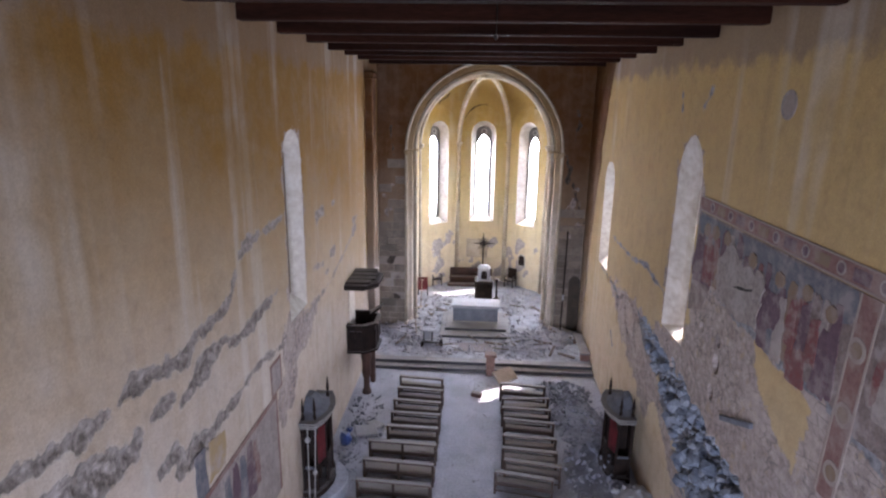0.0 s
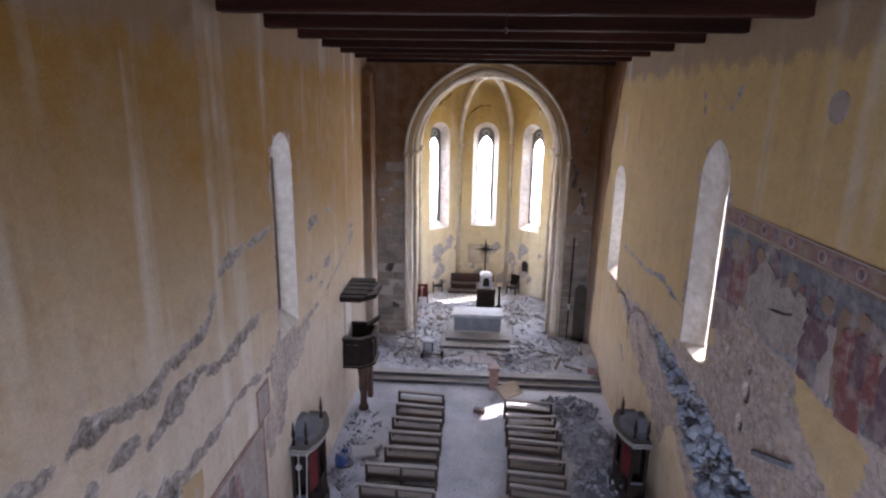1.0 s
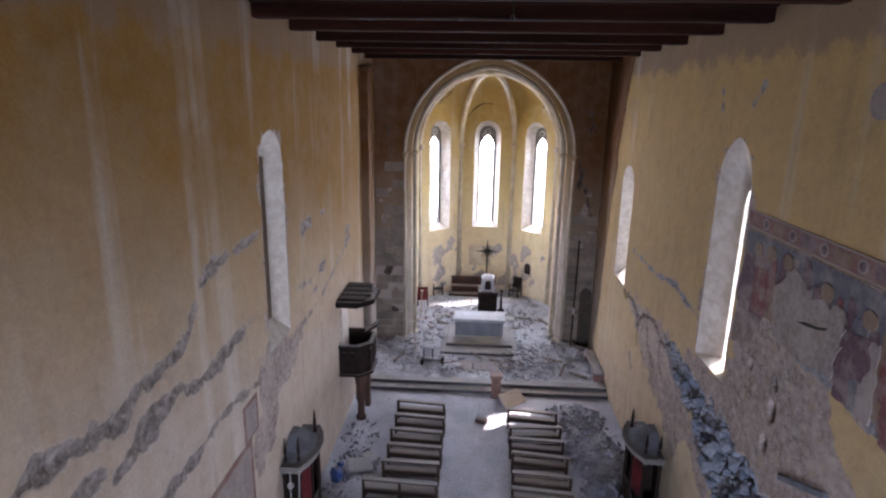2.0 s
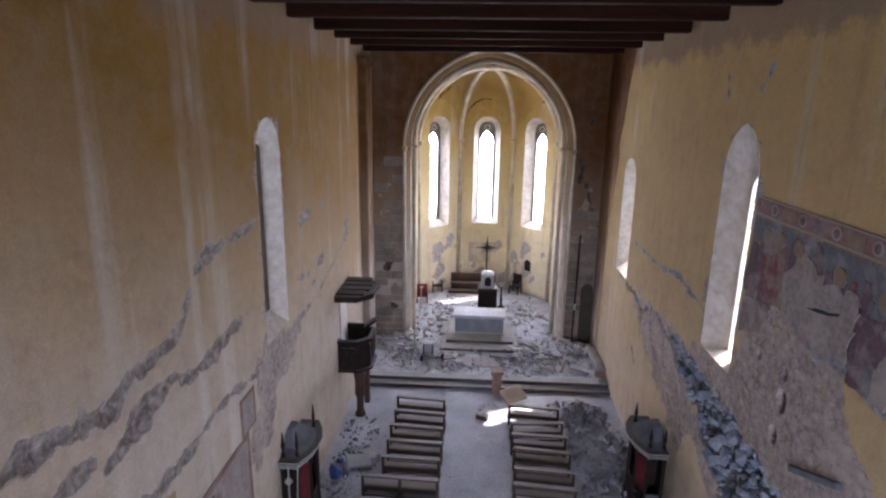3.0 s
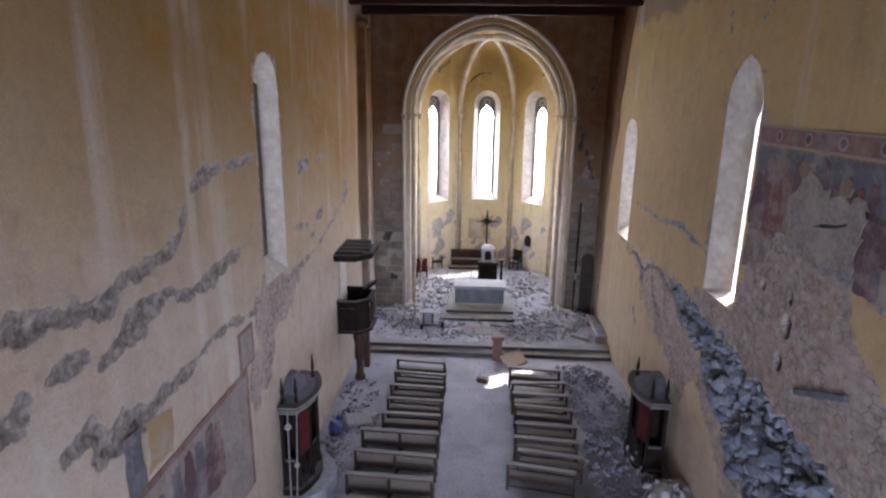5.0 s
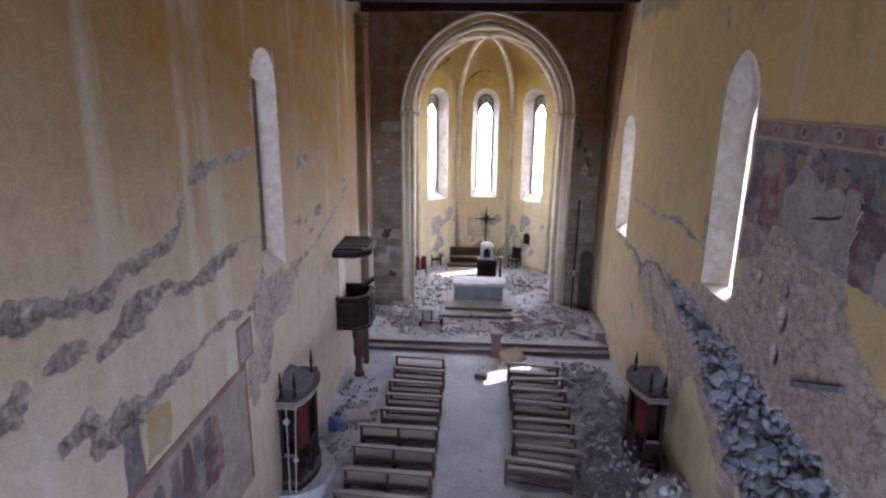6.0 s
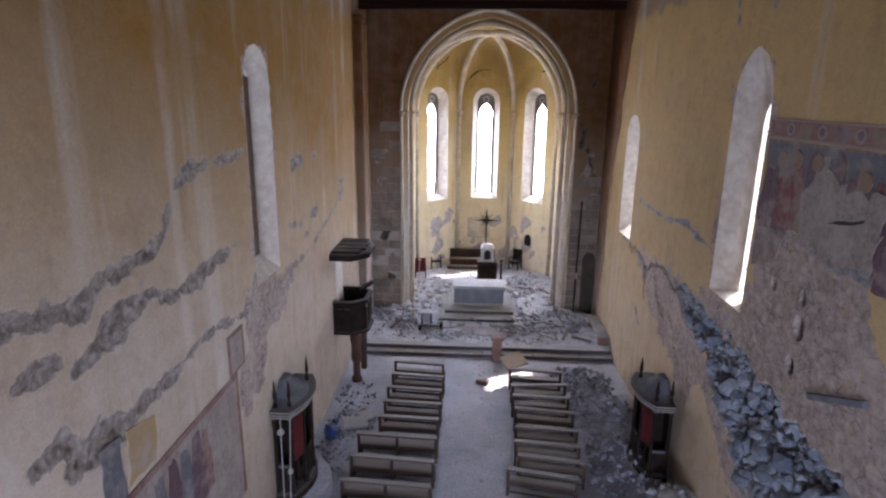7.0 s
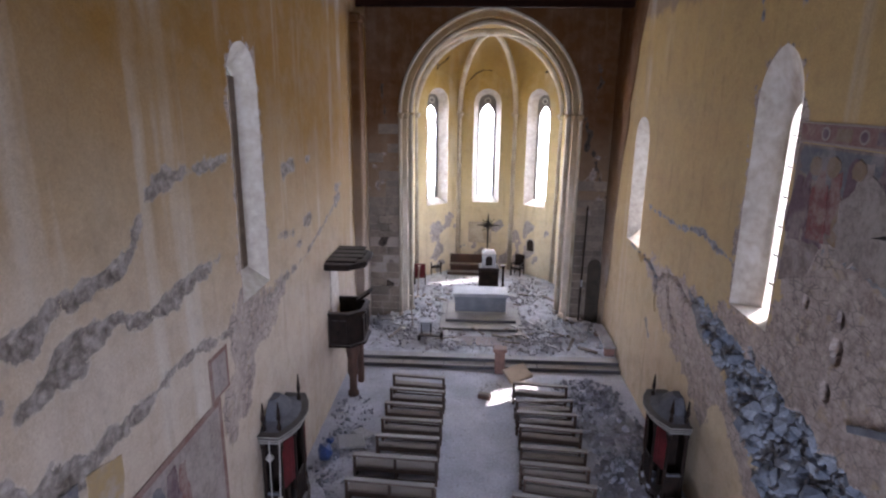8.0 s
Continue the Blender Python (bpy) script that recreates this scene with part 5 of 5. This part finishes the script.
for pts, pm in zip([[(13.72, 8.85), (13.31, 8.96), (13.14, 8.01), (13.68, 8.02)], [(9.77, 8.86), (9.54, 8.95), (9.45, 8.1), (9.78, 8.03)], [(9.36, 8.93), (9.13, 9.07), (9.05, 8.17), (9.39, 8.13)], [(9.04, 8.79), (8.82, 8.89), (8.82, 8.06), (9.15, 8.06)]], (P_RED, P_RED, P_PURP, P_RED)):
    flat("painted_robe", wob(pts, rg, 0.04, 4), pm, fr, XR, 1, 0.043)

fl = thing("wall_painting", pose(0, 0, 0), "faded framed wall painting with dark shapes", "fresco")
flat("painted_ground", [(13.0, 4.75), (7.2, 4.75), (7.2, 2.0), (13.0, 2.0)], P_PALE, fl, XL, -1, 0.012)
flat("frame_band", [(13.0, 4.68), (7.2, 4.68), (7.2, 4.80), (13.0, 4.80)], P_BORD, fl, XL, -1, 0.017)
flat("frame_band", [(13.0, 4.68), (12.88, 4.68), (12.88, 2.0), (13.0, 2.0)], P_BORD, fl, XL, -1, 0.017)
flat("small_frame", [(13.45, 4.80), (12.66, 4.80), (12.66, 5.68), (13.45, 5.68)], P_BORD, fl, XL, -1, 0.012)
flat("small_field", [(13.36, 4.86), (12.78, 4.86), (12.78, 5.6), (13.36, 5.6)], P_PALE, fl, XL, -1, 0.017)
for y, w, h, pm in ((9.9, 0.5, 1.3, P_SKY), (10.3, 0.5, 1.35, P_PURP), (10.7, 0.45, 1.3, P_SKY), (11.1, 0.5, 1.35, P_PURP), (11.45, 0.4, 1.25, P_RED), (9.4, 0.5, 1.2, P_SKY), (8.8, 0.5, 1.3, P_PURP)):
    flat("painted_robe", wob(drape(y, 3.2, w, h), rg, 0.035, 3), pm, fl, XL, -1, 0.018 + 0.003 * next(layer))
flat("yellow_patch", wob([(9.25, 4.9), (9.95, 4.9), (10.0, 5.6), (9.3, 5.75)], rg, 0.04), P_OCHRE, fl, XL, -1, 0.012)
flat("blue_strip", wob([(8.7, 4.8), (9.15, 4.8), (9.15, 5.75), (8.75, 5.8)], rg, 0.03), P_SKY, fl, XL, -1, 0.012)

cd = thing("wall_disc", pose(0, 0, 0), "faint grey painted roundel high on the wall", "roundel")
flat("disc", disc(10.92, 12.19, 0.27, 20), P_PALE, cd, XR, 1, 0.014)
flat("ring", disc(10.92, 12.19, 0.18, 20), P_LINE, cd, XR, 1, 0.018)
# small dark block added in place of a hole in the reveal
obj("hole_block", boxed((XR + 0.10, 16.10, 7.25), (XR + 0.16, 16.17, 7.45), 0.01), M_IRON, label="dark block standing in for a small hole in the reveal", category="hinge")

obj("timber_lintel", boxed((XR - 0.07, -0.72, -0.06), (XR + 0.12, 0.72, 0.06), 0.015), M_SLATE, label="old blue-grey timber built into the wall", category="timber").matrix_world = pose(0, 11.0, 5.72, -24, 0, 0)
obj("plaster_slab", boxed((-0.42, -0.3, 0), (0.42, 0.3, 0.10), 0.04), M_RUBBLE, label="pale fallen plaster slab on the floor", category="slab").matrix_world = pose(-3.75, 18.75, 0.12, 12, 6, 20)
obj("plaster_slab", boxed((-0.3, -0.25, 0), (0.3, 0.25, 0.09), 0.04), M_RUBBLE, label="pale fallen plaster slab on the floor", category="slab").matrix_world = pose(-3.5, 19.3, 0.06, -8, 4, -30)

obj("fallen_plank", boxed((-0.63, -0.06, 0), (0.63, 0.06, 0.04), 0.008), M_BOARD, label="narrow wooden plank fallen before the confessional", category="plank").matrix_world = pose(-4.64, 15.93, 0.03, 0, 2, 41)

# ---------- rubble ----------
def heap(name, label, spots, count, seed, lo, hi, material=M_RUBBLE):
    """Broken stone scattered over elliptic spots: (x, y, rx, ry, height, base)."""
    rng = random.Random(seed)
    V, F = [], []
    for _ in range(count):
        x, y, rx, ry, h, base = rng.choice(spots)
        a, r = rng.uniform(0, 6.283), math.sqrt(rng.random())
        px, py = x + rx * r * math.cos(a), y + ry * r * math.sin(a)
        s = lo + (hi - lo) * rng.random() ** 3
        pz = base + h * max(0, 1 - r * r) * rng.random() + s * 0.15
        b = bmesh.new()
        stone(b, (px, py, pz), s, rng)
        b.verts.index_update()
        o = len(V)
        V += [v.co[:] for v in b.verts]
        F += [[o + v.index for v in f.verts] for f in b.faces]
        b.free()
    me = bpy.data.meshes.new(name)
    me.from_pydata(V, [], F)
    me.materials.append(material)
    return tagged(new(name, me), label, "rubble", kind="stuff")


def mound(name, label, x, y, rx, ry, h, base, material=M_RUBBLE):
    """A low heap of fine debris that the stones lie in."""
    bm = bmesh.new()
    loops = []
    for i in range(9):
        r = 1 - i / 8
        loops.append([(x + rx * r * math.cos(k * 0.2618) * (1 + 0.2 * noise.noise((k * 0.9, i * 0.3, x))), y + ry * r * math.sin(k * 0.2618) * (1 + 0.2 * noise.noise((k * 0.8, i * 0.3, y))), base - 0.02 + h * (1 - r * r) * (1 + 0.35 * noise.noise((k * 0.7, i * 0.9, x + y)))) for k in range(24)])
    loft(bm, loops, True, True)
    return obj(name, bm, material, label=label, category="rubble", kind="stuff", smooth=True)


CHANCEL = [(-2.6, 28.3, 1.5, 1.8, 0.2, CH), (-3.6, 28.0, 1.2, 1.2, 0.3, CH), (-2.2, 31.5, 1.3, 2.4, 0.15, CH), (2.9, 29.6, 1.2, 2.4, 0.3, CH), (3.6, 27.6, 1.4, 1.6, 0.25, CH), (2.6, 27.4, 1.0, 1.2, 0.12, CH), (0.4, 32.0, 3.2, 1.2, 0.05, CH), (3.0, 33.5, 1.2, 1.8, 0.15, CH), (-1.9, 26.2, 2.2, 1.0, 0.03, CH), (2.5, 26.2, 1.6, 1.0, 0.03, CH), (4.6, 28.0, 1.0, 0.9, 0.3, CH)]
for x, y, rx, ry, h, b in CHANCEL[:5] + CHANCEL[10:]:
    mound("debris_heap", "low heap of grey plaster debris", x, y, rx * 0.9, ry * 0.9, h * 0.6, b, M_CHFLOOR)
heap("chancel_rubble", "scattered grey stones and plaster on the chancel floor", CHANCEL, 1900, 21, 0.04, 0.30)
AISLE = [(4.3, 20.5, 1.2, 2.2, 0.25, 0), (4.4, 17.0, 1.1, 2.2, 0.3, 0), (3.9, 14.2, 1.2, 1.8, 0.3, 0), (4.0, 22.6, 1.2, 1.0, 0.1, 0), (-4.2, 16.8, 0.6, 1.8, 0.06, 0), (-3.9, 19.0, 0.8, 0.8, 0.12, 0), (0.2, 18.5, 1.0, 5.0, 0.0, 0), (1.4, 22.8, 1.2, 0.7, 0.05, 0)]
for x, y, rx, ry, h, b in AISLE[:3]:
    mound("debris_heap", "low heap of grey plaster debris", x, y, rx * 0.95, ry * 1.0, h * 0.3, b, M_DEBRIS)
rw = random.Random(77)
bm = bmesh.new()
for _ in range(42):
    x, y = rw.choice(((-2.6, 28.0), (2.8, 28.0), (0.3, 27.0), (3.0, 30.5), (-2.4, 31.0), (3.4, 26.6)))
    x, y = x + rw.gauss(0, 0.9), y + rw.gauss(0, 0.8)
    ln, wd = rw.uniform(0.25, 1.1), rw.uniform(0.03, 0.09)
    if -1.5 < x < 2.0 and 27.4 < y < 30.3:
        continue
    box(bm, (-ln / 2, -wd, 0), (ln / 2, wd, 0.03), m=pose(x, y, CH + rw.uniform(0.05, 0.2), rw.uniform(-10, 10), rw.uniform(-14, 14), rw.uniform(0, 180)))
obj("splintered_boards", bm, M_BOARD, label="splintered boards lying among the debris", category="boards", kind="stuff")
bm = bmesh.new()
for _ in range(60):
    x, y, rx, ry, h, base = rw.choice(CHANCEL)
    sx, sy = rw.uniform(0.1, 0.32), rw.uniform(0.08, 0.22)
    box(bm, (-sx, -sy, 0), (sx, sy, 0.05), 0.02, m=pose(x + rw.uniform(-rx, rx) * 0.8, y + rw.uniform(-ry, ry) * 0.8, base + 0.08 + h * 0.4, rw.uniform(-20, 20), rw.uniform(-20, 20), rw.uniform(0, 180)))
obj("plaster_shards", bm, M_RUBBLE, label="pale plaster shards over the rubble", category="plaster", kind="stuff")
heap("chancel_grit", "fine plaster crumbs over the chancel floor", [(0.4, 28.0, 5.0, 3.2, 0.02, CH), (0.4, 33.0, 3.6, 3.0, 0.02, CH), (0.4, 26.0, 5.0, 1.2, 0.01, CH), (-2.6, 28.4, 2.2, 2.2, 0.12, CH), (3.2, 28.6, 2.2, 2.6, 0.16, CH), (0.4, 32.4, 3.4, 1.6, 0.05, CH)], 4200, 31, 0.03, 0.15)
heap("aisle_rubble", "stones and plaster lumps beside the pews", AISLE[:4], 1700, 22, 0.04, 0.26, M_DEBRIS)
heap("side_aisle_rubble", "grey stones and crumbs beside the confessional", [(-4.2, 17.2, 0.6, 1.6, 0.05, 0), (-3.9, 18.9, 0.8, 1.0, 0.10, 0), (-4.1, 20.6, 0.7, 1.4, 0.03, 0)], 420, 26, 0.04, 0.20, M_DEBRIS)
heap("floor_grit", "small plaster crumbs over the floor", AISLE[4:] + [(0.3, 23.2, 4.5, 0.8, 0, 0), (0, 16, 5, 9, 0, 0)], 700, 23, 0.03, 0.10)
mound("debris_heap", "heap of wall stone at the foot of the wall", 5.3, 15.2, 0.75, 1.1, 0.75, 0)
heap("fallen_wall_rubble", "fallen wall stones heaped under the breach", [(5.25, 15.2, 0.75, 1.1, 0.9, 0), (5.2, 13.0, 0.9, 1.6, 0.7, 0), (5.2, 10.5, 0.9, 2.0, 0.7, 0)], 420, 24, 0.10, 0.40)

# stones in the breach of the wall
breach = thing("wall_breach", pose(0, 0, 0), "broken stones of the wall core in the breach", "rubble")
rs = random.Random(5)
shapes = []
for k in range(14):
    b = bmesh.new()
    stone(b, (0, 0, 0), 1.0, rs, 0.85)
    me = bpy.data.meshes.new("core_stone")
    b.to_mesh(me)
    b.free()
    me.materials.append(M_BLOCK)
    shapes.append(me)
made = 0
while made < 300:
    y, z = rs.uniform(9.0, 17.8), rs.uniform(2.1, 5.5)
    inside = float(poly_field(CAVITY, np.array([y]), np.array([z]))[0])
    if inside < 0.06:
        continue
    s = rs.uniform(0.18, 0.36) + 0.30 * rs.random() ** 3
    ob = new("core_stone", rs.choice(shapes))
    rel = min(1.0, max(0.0, (z - np.interp(y, [8, 12, 13.6, 16.1, 17.6], [2.0, 2.1, 2.55, 4.1, 4.75])) / 1.6))
    ob.matrix_world = Matrix.Translation((XR + (0.02 + 0.55 * rel) * min(1, inside * 3.5) - 0.05 + 0.10 * rs.random(), y, z)) @ Euler((rs.uniform(0, 6), rs.uniform(0, 6), rs.uniform(0, 6))).to_matrix().to_4x4() @ Matrix.Diagonal((s, s, s, 1))
    ob.parent = breach
    made += 1

# smaller rubble between the stones of the breach
rs2 = random.Random(9)
V, F = [], []
while len(F) < 1300 * 20:
    y, z = rs2.uniform(8.5, 17.8), rs2.uniform(2.0, 5.5)
    inside = float(poly_field(CAVITY, np.array([y]), np.array([z]))[0])
    if inside < 0.02:
        continue
    q = bmesh.new()
    rel = min(1.0, max(0.0, (z - np.interp(y, [8, 12, 13.6, 16.1, 17.6], [2.0, 2.1, 2.55, 4.1, 4.75])) / 1.6))
    stone(q, (XR + (0.08 + 0.56 * rel) * min(1, inside * 3.5) + rs2.uniform(-0.06, 0.06), y, z), rs2.uniform(0.06, 0.20), rs2, 0.9)
    q.verts.index_update()
    o = len(V)
    V += [v.co[:] for v in q.verts]
    F += [[o + v.index for v in f.verts] for f in q.faces]
    q.free()
me = bpy.data.meshes.new("breach_debris")
me.from_pydata(V, [], F)
me.materials.append(M_BLOCK)
tagged(new("breach_debris", me), "small blue-grey rubble filling the breach in the wall", "rubble", kind="stuff")
